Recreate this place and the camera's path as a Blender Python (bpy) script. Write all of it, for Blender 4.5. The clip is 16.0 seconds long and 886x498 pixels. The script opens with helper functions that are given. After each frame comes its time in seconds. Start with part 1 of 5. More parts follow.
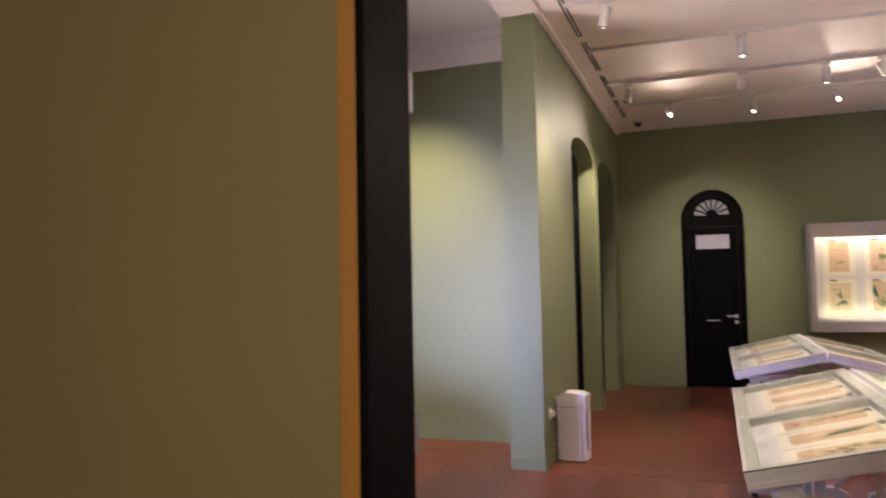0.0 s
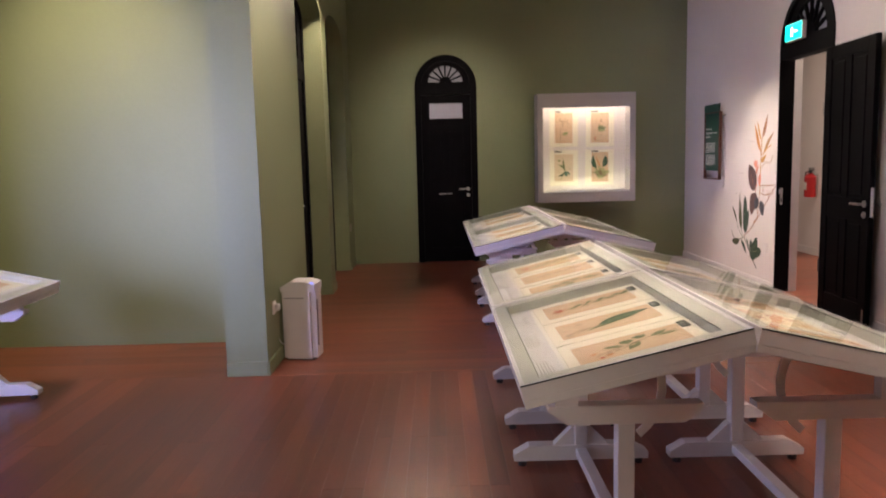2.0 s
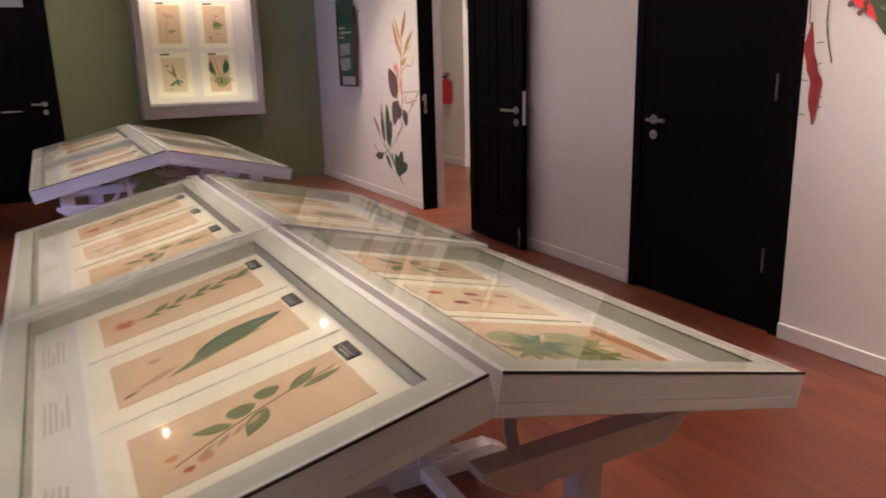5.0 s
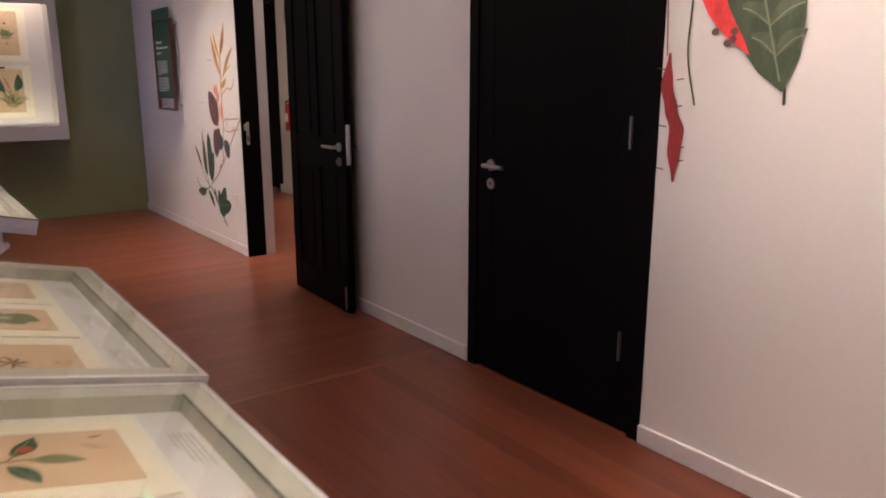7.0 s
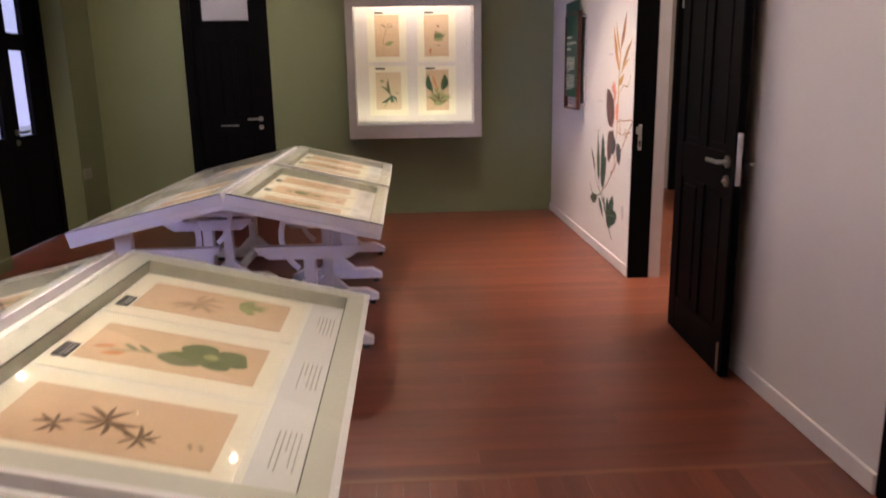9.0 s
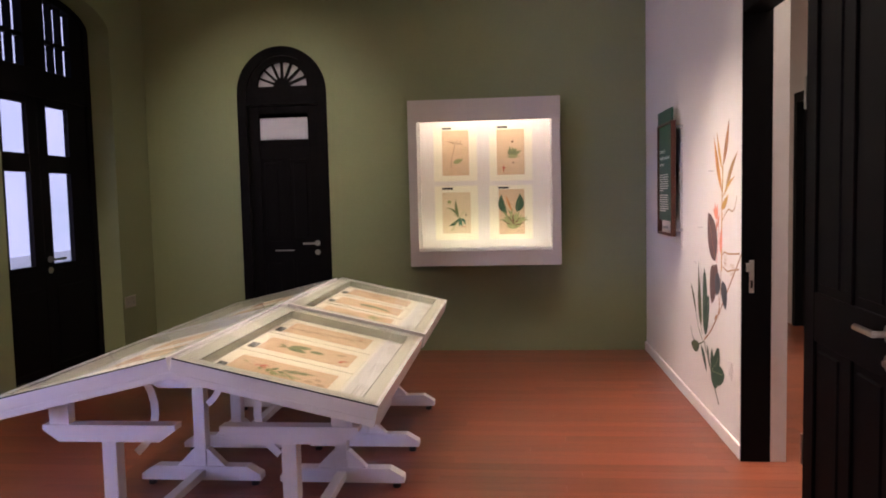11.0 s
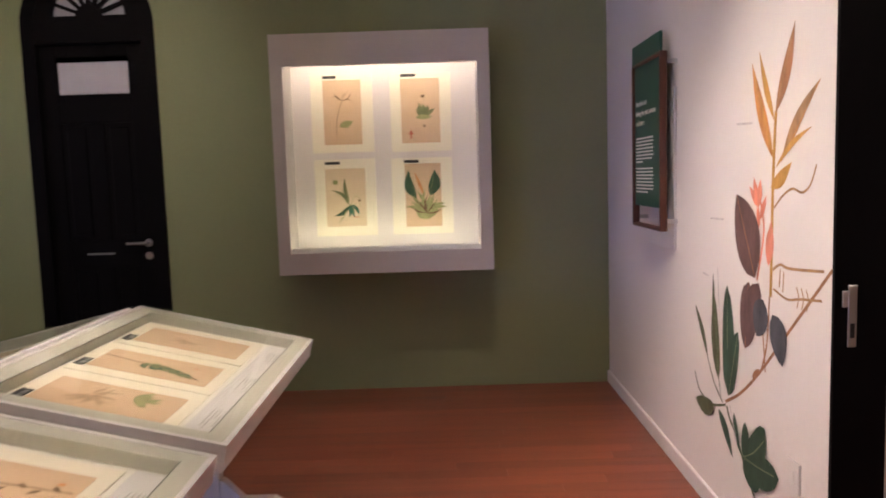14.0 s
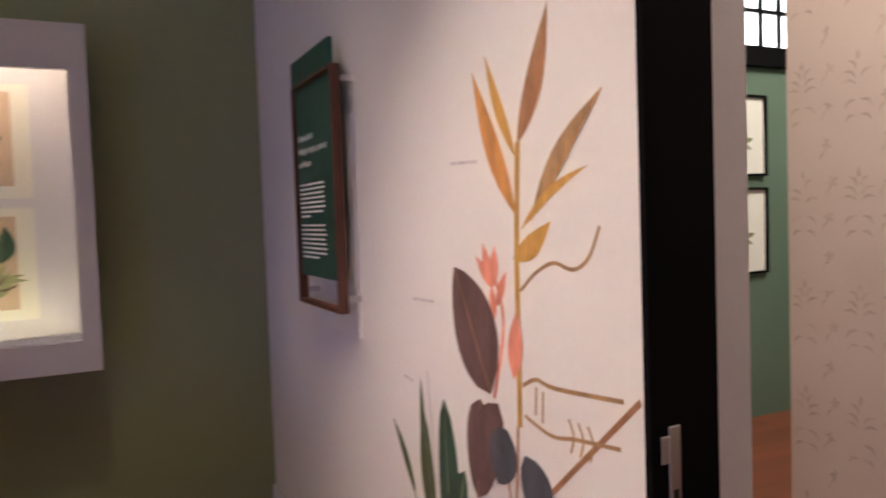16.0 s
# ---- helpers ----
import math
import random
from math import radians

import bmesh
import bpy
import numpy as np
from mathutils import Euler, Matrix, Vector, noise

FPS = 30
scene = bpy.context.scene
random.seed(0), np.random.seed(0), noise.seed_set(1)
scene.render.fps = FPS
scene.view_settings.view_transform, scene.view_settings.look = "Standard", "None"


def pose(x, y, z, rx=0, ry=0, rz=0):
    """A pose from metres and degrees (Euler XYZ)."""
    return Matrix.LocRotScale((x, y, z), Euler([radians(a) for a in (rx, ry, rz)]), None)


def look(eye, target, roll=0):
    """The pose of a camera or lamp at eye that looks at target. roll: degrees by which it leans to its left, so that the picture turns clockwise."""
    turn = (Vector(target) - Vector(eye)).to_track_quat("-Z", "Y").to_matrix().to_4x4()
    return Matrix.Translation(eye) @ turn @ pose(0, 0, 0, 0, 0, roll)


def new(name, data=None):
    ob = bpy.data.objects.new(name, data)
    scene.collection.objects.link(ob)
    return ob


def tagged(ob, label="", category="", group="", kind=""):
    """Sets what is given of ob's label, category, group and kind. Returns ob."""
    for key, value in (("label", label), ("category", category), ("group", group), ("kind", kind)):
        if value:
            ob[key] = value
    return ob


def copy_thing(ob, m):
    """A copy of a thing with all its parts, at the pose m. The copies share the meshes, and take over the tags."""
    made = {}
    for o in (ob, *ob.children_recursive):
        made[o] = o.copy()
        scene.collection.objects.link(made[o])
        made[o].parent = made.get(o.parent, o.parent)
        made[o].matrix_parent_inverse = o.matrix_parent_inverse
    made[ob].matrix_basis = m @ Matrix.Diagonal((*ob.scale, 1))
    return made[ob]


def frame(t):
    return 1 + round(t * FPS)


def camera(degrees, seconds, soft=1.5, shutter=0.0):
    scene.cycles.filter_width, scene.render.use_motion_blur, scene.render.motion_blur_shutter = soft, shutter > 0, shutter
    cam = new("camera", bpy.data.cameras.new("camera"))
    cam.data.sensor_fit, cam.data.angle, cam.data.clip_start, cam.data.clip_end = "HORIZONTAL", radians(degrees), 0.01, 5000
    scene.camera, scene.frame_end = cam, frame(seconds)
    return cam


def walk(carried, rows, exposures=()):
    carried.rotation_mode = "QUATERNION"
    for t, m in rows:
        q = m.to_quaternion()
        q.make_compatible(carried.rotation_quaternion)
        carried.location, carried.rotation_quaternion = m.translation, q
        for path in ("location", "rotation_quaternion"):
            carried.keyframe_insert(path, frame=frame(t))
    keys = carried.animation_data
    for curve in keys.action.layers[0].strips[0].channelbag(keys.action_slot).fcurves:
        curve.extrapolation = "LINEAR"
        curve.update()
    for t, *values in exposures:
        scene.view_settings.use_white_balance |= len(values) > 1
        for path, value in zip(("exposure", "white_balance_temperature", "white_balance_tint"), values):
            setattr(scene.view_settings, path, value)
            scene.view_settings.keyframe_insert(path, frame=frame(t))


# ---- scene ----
cam = camera(61.9, 16.0, 1.8, 0.4)
PATH = [
    (0, (1.055, 0.462, 1.479), (0.364, 2.336, 1.587), -1.1),
    (0.5, (1.048, 0.711, 1.463), (0.555, 2.649, 1.486), -1.7),
    (1, (1.043, 0.986, 1.464), (0.734, 2.962, 1.438), -0.9),
    (1.5, (0.955, 1.271, 1.451), (0.853, 3.265, 1.343), -0.9),
    (2, (0.885, 1.506, 1.423), (0.895, 3.492, 1.183), -1.4),
    (2.5, (0.922, 1.779, 1.398), (0.993, 3.75, 1.067), -1.2),
    (3, (0.945, 2.012, 1.382), (1.163, 3.955, 0.962), -1.1),
    (3.5, (0.903, 2.257, 1.399), (1.391, 4.143, 0.946), -1.8),
    (4, (1.006, 2.463, 1.377), (1.689, 4.286, 0.918), -1.9),
    (4.2, (1.08, 2.535, 1.364), (1.806, 4.341, 0.904), -1.6),
    (6.3, (1.735, 3.250, 1.345), (2.847, 4.828, 0.814), -0.9),
    (6.5, (1.838, 3.276, 1.369), (2.961, 4.852, 0.861), -0.1),
    (7, (2.12, 3.433, 1.381), (3.284, 4.996, 0.934), -0.0),
    (7.5, (2.304, 3.627, 1.369), (3.333, 5.279, 0.911), -0.1),
    (8, (2.476, 3.708, 1.356), (3.034, 5.557, 0.837), -0.3),
    (8.5, (2.667, 3.80, 1.371), (2.89, 5.712, 0.828), -0.2),
    (9, (2.778, 4.026, 1.379), (2.872, 5.973, 0.931), -1.0),
    (9.5, (2.933, 4.258, 1.406), (2.923, 6.234, 1.096), -2.4),
    (10, (3.092, 4.508, 1.415), (2.974, 6.497, 1.247), -1.8),
    (10.2, (3.12, 4.611, 1.419), (2.967, 6.6, 1.278), -1.7),
    (12.3, (3.155, 5.859, 1.423), (2.945, 7.842, 1.273), -1.4),
    (12.5, (3.182, 6.005, 1.402), (2.971, 7.987, 1.244), -1.6),
    (13, (3.215, 6.326, 1.389), (3.012, 8.306, 1.194), -1.6),
    (13.5, (3.257, 6.625, 1.382), (3.091, 8.608, 1.189), -1.3),
    (14, (3.257, 6.973, 1.386), (3.248, 8.964, 1.191), -1.8),
    (14.5, (3.324, 7.243, 1.374), (3.424, 9.232, 1.192), -1.1),
    (15, (3.397, 7.514, 1.395), (3.653, 9.492, 1.253), -0.2),
    (15.5, (3.412, 7.827, 1.414), (3.97, 9.746, 1.32), -1.2),
    (16, (3.504, 8.039, 1.416), (4.374, 9.838, 1.324), -2.0),
]
walk(cam, [(t, look(eye, target, roll)) for t, eye, target, roll in PATH], [(0, 1.84), (1, 1.80), (2, 1.58), (4, 1.36), (6.5, 0.92), (7.2, 1.20), (8, 1.38), (10, 1.56), (12.5, 1.62), (14, 1.42), (15, 1.37), (16, 1.07)])

# ---- world and light ----
LX = -0.29           # inner face of the wall with the verandah doors
world = bpy.data.worlds.new("daylight")
scene.world = world
world.use_nodes = True
wn = world.node_tree
sky = wn.nodes.new("ShaderNodeTexSky")
sky.sky_type, sky.sun_disc = "NISHITA", False
sky.sun_elevation, sky.sun_rotation = radians(50), radians(250)
sky.dust_density, sky.ozone_density = 0.1, 5.0
wn.links.new(sky.outputs[0], wn.nodes["Background"].inputs[0])
wn.nodes["Background"].inputs[1].default_value = 0.08


def sun_lamp():
    d = bpy.data.lights.new("sun", "SUN")
    d.energy, d.angle, d.color = 1.0, radians(10), (1, 0.96, 0.9)
    ob = new("sun", d)
    ob.matrix_world = pose(0, 0, 20, 40, 0, 70)
    return ob


sun_lamp()


def area(name, at, to, sx, sy, watts, colour, spread=170):
    d = bpy.data.lights.new(name, "AREA")
    d.shape, d.size, d.size_y, d.energy, d.color = "RECTANGLE", sx, sy, watts, colour
    d.spread = radians(spread)
    ob = new(name, d)
    ob.matrix_world = look(at, to)
    return ob


def spot(at, to, watts, degrees=36, colour=(1.0, 0.86, 0.66), blend=0.7):
    d = bpy.data.lights.new("track_spot_light", "SPOT")
    d.energy, d.spot_size, d.spot_blend, d.color, d.shadow_soft_size = watts, radians(degrees), blend, colour, 0.018
    ob = new("track_spot_light", d)
    ob.matrix_world = look(at, to)
    return ob


# skylight through the windows of the side room and the verandah doors
area("side_window_light", (-2.75, 2.9, 1.45), (-0.75, 7.0, 1.2), 0.9, 1.2, 10, (0.46, 0.46, 1.0), 50)
area("side_window_sky", (-2.75, 4.1, 1.35), (2.6, 4.0, 2.0), 1.3, 1.3, 9, (0.66, 0.55, 1.0))
# warm fill added at the side window, aimed up to brighten the ceiling
area("ceiling_fill", (-2.75, 3.9, 1.1), (2.0, 5.6, 3.78), 2.2, 0.8, 9, (1.0, 0.82, 0.70), 75)
area("verandah_door_sky", (LX - 0.34, 8.69, 1.6), (4.3, 7.2, 1.0), 0.9, 1.3, 4.5, (0.72, 0.68, 1.0), 130)
area("verandah_window_sky", (LX - 0.34, 10.46, 1.6), (2.2, 11.77, 0.8), 0.9, 1.3, 2.2, (0.66, 0.68, 1.0), 120)
# unseen fill lamps, added to brighten the hall, corridor and far room
area("entry_hall_fill", (1.6, -1.6, 2.6), (1.4, 0.4, 0.8), 1.0, 0.6, 22, (1.0, 0.86, 0.70))
area("corridor_fill", (5.3, 9.0, 3.5), (5.3, 9.0, 0), 0.8, 1.6, 24, (1.0, 0.86, 0.74))
area("far_room_fill", (7.6, 9.9, 3.5), (7.5, 10.6, 0), 1.0, 1.0, 34, (1.0, 0.90, 0.80))

# track spots: place on a track, what each is aimed at, power and beam
# the two 124-degree beams and the last two spots are added fill
LAMPS = [
    (0.58, 10.02, (1.2, 6.6, 1.5), 42, 124), (1.39, 8.93, (0.95, 11.7, 1.7), 68, 56), (2.45, 10.02, (2.7, 6.6, 1.5), 50, 124), (3.40, 10.02, (3.5, 10.3, 0), 66, 72), (0.20, 8.93, (-0.35, 9.58, 2.1), 80, 52),
    (1.35, 7.60, (1.52, 8.155, 0.8), 72, 32), (2.76, 7.60, (2.28, 8.155, 0.8), 84, 32), (1.55, 10.02, (1.52, 9.46, 0.8), 76, 32), (2.20, 8.93, (2.28, 9.48, 0.8), 98, 32),
    (2.72, 8.93, (4.3, 9.48, 0.25), 190, 50), (2.95, 8.93, (3.3, 11.7, 1.6), 12, 76),
    (1.35, 3.90, (1.52, 4.40, 0.8), 92, 32), (1.35, 5.10, (1.52, 5.655, 0.8), 120, 32), (2.50, 3.90, (2.25, 4.42, 0.8), 68, 32), (2.50, 5.10, (2.25, 5.70, 0.8), 68, 32),
    (3.1, 5.10, (4.3, 4.0, 1.6), 185, 68), (0.3, 6.35, (-0.28, 7.1, 1.5), 68, 66), (3.5, 6.35, (3.4, 7.2, 0), 16, 70), (3.6, 3.90, (3.55, 4.2, 0), 78, 74), (3.0, 2.70, (2.9, 3.3, 0), 62, 66),
]
for lx, ly, target, watts, wide in LAMPS:
    head = Vector((lx, ly, 3.78 - 0.156))
    d = (Vector(target) - head).normalized()
    spot(head + d * 0.10, target, watts, wide, (1.0, 0.80, 0.68), 1.0)
# wall washer and table light of the side room
spot((-1.7, 5.75, 3.95), (-1.72, 7.37, 1.4), 150, 68, (1.0, 0.80, 0.55), 1.0)
spot((-1.9, 5.4, 3.95), (-1.9, 5.62, 0.8), 60, 32, (1.0, 0.79, 0.66), 1.0)

# ---- materials ----


def nodes(name, rough=0.6, metal=0.0):
    m = bpy.data.materials.new(name)
    m.use_nodes = True
    t = m.node_tree
    b = t.nodes["Principled BSDF"]
    b.inputs["Roughness"].default_value, b.inputs["Metallic"].default_value = rough, metal
    return m, t, b


def mottled(name, a, b2, rough=0.6, scale=3.0, fine=60.0, bump=0.05, metal=0.0, stretch=(1, 1, 1), rough_var=0.12, rand=0.0, island=False):
    """Two colours mixed by a large noise, with a fine grain on top and in the relief."""
    m, t, b = nodes(name, rough, metal)
    co = t.nodes.new("ShaderNodeTexCoord")
    mp = t.nodes.new("ShaderNodeMapping")
    mp.inputs["Scale"].default_value = stretch
    t.links.new(co.outputs["Object"], mp.inputs[0])
    n1, n2 = t.nodes.new("ShaderNodeTexNoise"), t.nodes.new("ShaderNodeTexNoise")
    for n, s in ((n1, scale), (n2, fine)):
        n.inputs["Scale"].default_value, n.inputs["Detail"].default_value = s, 5
        t.links.new(mp.outputs[0], n.inputs["Vector"])
    mix = t.nodes.new("ShaderNodeMix")
    mix.data_type = "RGBA"
    mix.inputs[6].default_value, mix.inputs[7].default_value = (*a, 1), (*b2, 1)
    add = t.nodes.new("ShaderNodeMath")
    add.operation = "MULTIPLY_ADD"
    t.links.new(n2.outputs[0], add.inputs[0])
    add.inputs[1].default_value = 0.35
    t.links.new(n1.outputs[0], add.inputs[2])
    ramp = t.nodes.new("ShaderNodeMapRange")
    ramp.inputs[1].default_value, ramp.inputs[2].default_value = 0.4, 0.95
    t.links.new(add.outputs[0], ramp.inputs[0])
    fac = ramp.outputs[0]
    if rand:
        # each piece gets its own tone and its own stretch of grain
        oi = t.nodes.new("ShaderNodeNewGeometry" if island else "ShaderNodeObjectInfo")
        pick = oi.outputs["Random Per Island" if island else "Random"]
        far = t.nodes.new("ShaderNodeMath")
        far.operation = "MULTIPLY"
        far.inputs[1].default_value = 73.0
        t.links.new(pick, far.inputs[0])
        t.links.new(far.outputs[0], mp.inputs["Location"])
        half = t.nodes.new("ShaderNodeMath")
        half.operation = "MULTIPLY_ADD"
        half.inputs[1].default_value, half.inputs[2].default_value = 0.62, -0.05
        t.links.new(fac, half.inputs[0])
        ra = t.nodes.new("ShaderNodeMath")
        ra.operation = "MULTIPLY_ADD"
        t.links.new(pick, ra.inputs[0])
        ra.inputs[1].default_value = rand
        t.links.new(half.outputs[0], ra.inputs[2])
        ra.use_clamp = True
        fac = ra.outputs[0]
    t.links.new(fac, mix.inputs[0])
    t.links.new(mix.outputs[2], b.inputs["Base Color"])
    rr = t.nodes.new("ShaderNodeMapRange")
    rr.inputs[3].default_value, rr.inputs[4].default_value = rough - rough_var / 2, rough + rough_var / 2
    t.links.new(n1.outputs[0], rr.inputs[0])
    t.links.new(rr.outputs[0], b.inputs["Roughness"])
    if bump:
        bp = t.nodes.new("ShaderNodeBump")
        bp.inputs["Strength"].default_value, bp.inputs["Distance"].default_value = bump, 0.01
        t.links.new(n2.outputs[0], bp.inputs["Height"])
        t.links.new(bp.outputs[0], b.inputs["Normal"])
    return m


def plain(name, c, rough=0.5, metal=0.0):
    k = 0.9
    return mottled(name, tuple(v * k for v in c), c, rough, 8, 90, 0.02, metal)


def glowing(name, c, strength):
    m, t, b = nodes(name)
    b.inputs["Base Color"].default_value = (*c, 1)
    b.inputs["Emission Color"].default_value = (*c, 1)
    b.inputs["Emission Strength"].default_value = strength
    return m


def clear_glass(name, tint=(0.97, 0.985, 0.97), gloss=1.0):
    m = bpy.data.materials.new(name)
    m.use_nodes = True
    t = m.node_tree
    t.nodes.remove(t.nodes["Principled BSDF"])
    tr, gl, mx, lw, pw, sc = (t.nodes.new("ShaderNode" + n) for n in ("BsdfTransparent", "BsdfGlossy", "MixShader", "LayerWeight", "Math", "Math"))
    tr.inputs[0].default_value = (*tint, 1)
    gl.inputs["Roughness"].default_value = 0.015
    pw.operation, sc.operation = "POWER", "MULTIPLY_ADD"
    lw.inputs[0].default_value, pw.inputs[1].default_value = 0.5, 4.5
    sc.inputs[1].default_value, sc.inputs[2].default_value = 0.34, 0.018
    t.links.new(lw.outputs["Facing"], pw.inputs[0])
    t.links.new(pw.outputs[0], sc.inputs[0])
    t.links.new(sc.outputs[0], mx.inputs[0])
    t.links.new(tr.outputs[0], mx.inputs[1])
    t.links.new(gl.outputs[0], mx.inputs[2])
    t.links.new(mx.outputs[0], t.nodes["Material Output"].inputs[0])
    return m


GREEN = mottled("sage_green_wall_paint", (0.190, 0.216, 0.108), (0.216, 0.244, 0.125), 0.62, 1.2, 45, 0.03)
ENTRY_GREEN = mottled("olive_wall_paint", (0.20, 0.165, 0.070), (0.225, 0.185, 0.080), 0.6, 1.2, 45, 0.03)
TEAL = mottled("grey_green_wall_paint", (0.11, 0.17, 0.12), (0.13, 0.19, 0.14), 0.6, 1.5, 45, 0.03)
WHITE_WALL = mottled("off_white_wall_paint", (0.70, 0.655, 0.63), (0.74, 0.70, 0.675), 0.6, 1.2, 45, 0.03)
CEILING = mottled("ceiling_paint", (0.84, 0.78, 0.74), (0.87, 0.81, 0.77), 0.7, 1.0, 30, 0.02)
TRIM = plain("white_trim_paint", (0.74, 0.71, 0.69), 0.45)
BLACK = mottled("black_gloss_paint", (0.0028, 0.0024, 0.003), (0.005, 0.0045, 0.005), 0.62, 5, 120, 0.04, stretch=(1, 1, 0.15))
BLACK.node_tree.nodes["Principled BSDF"].inputs["Specular IOR Level"].default_value = 0.06
WOOD = mottled("red_brown_floor_wood", (0.116, 0.033, 0.018), (0.262, 0.076, 0.040), 0.33, 2.2, 26, 0.06, stretch=(9, 0.7, 1), rand=0.50)
WOOD_ALONG = mottled("red_brown_wood_along", (0.116, 0.033, 0.018), (0.262, 0.076, 0.040), 0.33, 2.2, 26, 0.06, stretch=(9, 0.7, 1), rand=0.50, island=True)
WOOD_ACROSS = mottled("red_brown_wood_across", (0.116, 0.033, 0.018), (0.262, 0.076, 0.040), 0.33, 2.2, 26, 0.06, stretch=(0.7, 9, 1), rand=0.50, island=True)
TABLE_WHITE = mottled("white_lacquered_table", (0.70, 0.68, 0.68), (0.76, 0.74, 0.74), 0.4, 5, 80, 0.02)
LINING = mottled("grey_green_case_lining", (0.53, 0.53, 0.45), (0.58, 0.58, 0.50), 0.6, 6, 120, 0.03)
CAPTION_GREY = mottled("lilac_grey_caption_panel", (0.66, 0.65, 0.64), (0.71, 0.70, 0.69), 0.6, 6, 120, 0.03)
GLASS = clear_glass("display_glass")
STEEL = plain("brushed_steel", (0.55, 0.54, 0.53), 0.3, 1.0)
CARD = mottled("cream_mount_card", (0.82, 0.77, 0.62), (0.86, 0.81, 0.67), 0.8, 4, 200, 0.03)
BOARD = mottled("white_mount_board", (0.80, 0.78, 0.70), (0.84, 0.82, 0.74), 0.8, 4, 200, 0.03)
PAPER = mottled("aged_tan_paper", (0.61, 0.43, 0.265), (0.71, 0.52, 0.34), 0.85, 9, 150, 0.03)
SEAM_GREY = plain("dark_grey_joint", (0.10, 0.095, 0.085), 0.7)
BLACK_CARD = plain("black_label_card", (0.02, 0.02, 0.022), 0.6)
LED = glowing("warm_light_strip", (1.0, 0.86, 0.62), 5.0)
PLASTIC = plain("white_appliance_plastic", (0.72, 0.68, 0.66), 0.35)
DARK_PLASTIC = plain("dark_plastic", (0.03, 0.03, 0.033), 0.4)

# ---- mesh helpers ----


def box(bm, a, b, bevel=0.0):
    """An upright box from corner a to corner b."""
    vs = [bm.verts.new((x, y, z)) for z in (a[2], b[2]) for x, y in ((a[0], a[1]), (b[0], a[1]), (b[0], b[1]), (a[0], b[1]))]
    fs = [bm.faces.new([vs[i] for i in q]) for q in ((3, 2, 1, 0), (4, 5, 6, 7), (0, 1, 5, 4), (1, 2, 6, 5), (2, 3, 7, 6), (3, 0, 4, 7))]
    if bevel:
        es = list({e for f in fs for e in f.edges})
        bmesh.ops.bevel(bm, geom=es, offset=bevel, segments=1, affect="EDGES")
    return bm


def prism(bm, outline, lo, hi, axis="y", m=None):
    """An outline of (u, v) pushed from lo to hi: along y (u = x, v = z), x (u = y, v = z) or z (u = x, v = y)."""
    put = {"y": lambda u, v, w: (u, w, v), "x": lambda u, v, w: (w, u, v), "z": lambda u, v, w: (u, v, w)}[axis]
    rings = [[bm.verts.new(put(u, v, w)) for u, v in outline] for w in (lo, hi)]
    n = len(outline)
    fs = [bm.faces.new(rings[0]), bm.faces.new(rings[1][::-1])]
    fs += [bm.faces.new((rings[0][i], rings[1][i], rings[1][(i + 1) % n], rings[0][(i + 1) % n])) for i in range(n)]
    if m:
        bmesh.ops.transform(bm, matrix=m, verts=[v for r in rings for v in r])
    return fs


def cyl(bm, r, a, b, segments=16, r2=None):
    a, b = Vector(a), Vector(b)
    m = Matrix.Translation((a + b) / 2) @ (b - a).to_track_quat("Z", "Y").to_matrix().to_4x4()
    bmesh.ops.create_cone(bm, cap_ends=True, segments=segments, radius1=r, radius2=r if r2 is None else r2, depth=(b - a).length, matrix=m)
    return bm


def mesh(name, bm, material, smooth=False):
    bmesh.ops.recalc_face_normals(bm, faces=bm.faces)
    me = bpy.data.meshes.new(name)
    bm.to_mesh(me)
    bm.free()
    me.materials.append(material)
    if smooth:
        for p in me.polygons:
            p.use_smooth = True
    return me


def part(name, bm, material, parent, label="", at=None, smooth=False):
    ob = new(name, bm if isinstance(bm, bpy.types.Mesh) else mesh(name, bm, material, smooth))
    if parent:
        ob.parent = parent
    if at:
        ob.matrix_basis = at
    return tagged(ob, label)


def boxes(*pairs, bevel=0.0):
    bm = bmesh.new()
    for a, b in pairs:
        box(bm, a, b, bevel)
    return bm


def thing(name, label, category, at=None, group="", kind=""):
    ob = new(name)
    ob.empty_display_size = 0.1
    if at:
        ob.matrix_basis = at
    return tagged(ob, label, category, group, kind)


def arc(u0, u1, z0, z1, n=20):
    """Points over an arch from (u0, z0) to (u1, z0) with its crown at z1 (an ellipse)."""
    c, r, h = (u0 + u1) / 2, (u1 - u0) / 2, z1 - z0
    return [(c - r * math.cos(math.pi * i / n), z0 + h * math.sin(math.pi * i / n)) for i in range(n + 1)]


def wall_bm(u0, u1, top, lo, hi, axis, openings=()):
    """A wall from u0 to u1, lo to hi thick, with arched or square openings (ua, ub, spring, crown)."""
    bm = bmesh.new()
    cut = u0
    for ua, ub, spring, crown in sorted(openings):
        prism(bm, [(cut, 0), (ua, 0), (ua, top), (cut, top)], lo, hi, axis)
        line = arc(ua, ub, spring, crown) if crown > spring else [(ua, spring), (ub, spring)]
        for (a, za), (b, zb) in zip(line, line[1:]):
            prism(bm, [(a, za), (b, zb), (b, top), (a, top)], lo, hi, axis)
        cut = ub
    prism(bm, [(cut, 0), (u1, 0), (u1, top), (cut, top)], lo, hi, axis)
    bmesh.ops.remove_doubles(bm, verts=bm.verts, dist=1e-5)
    return bm


def structure(name, bm, material, label, category="", at=None):
    ob = part(name, bm, material, None, label, at)
    return tagged(ob, category=category or name.split("_")[0], kind="structure")



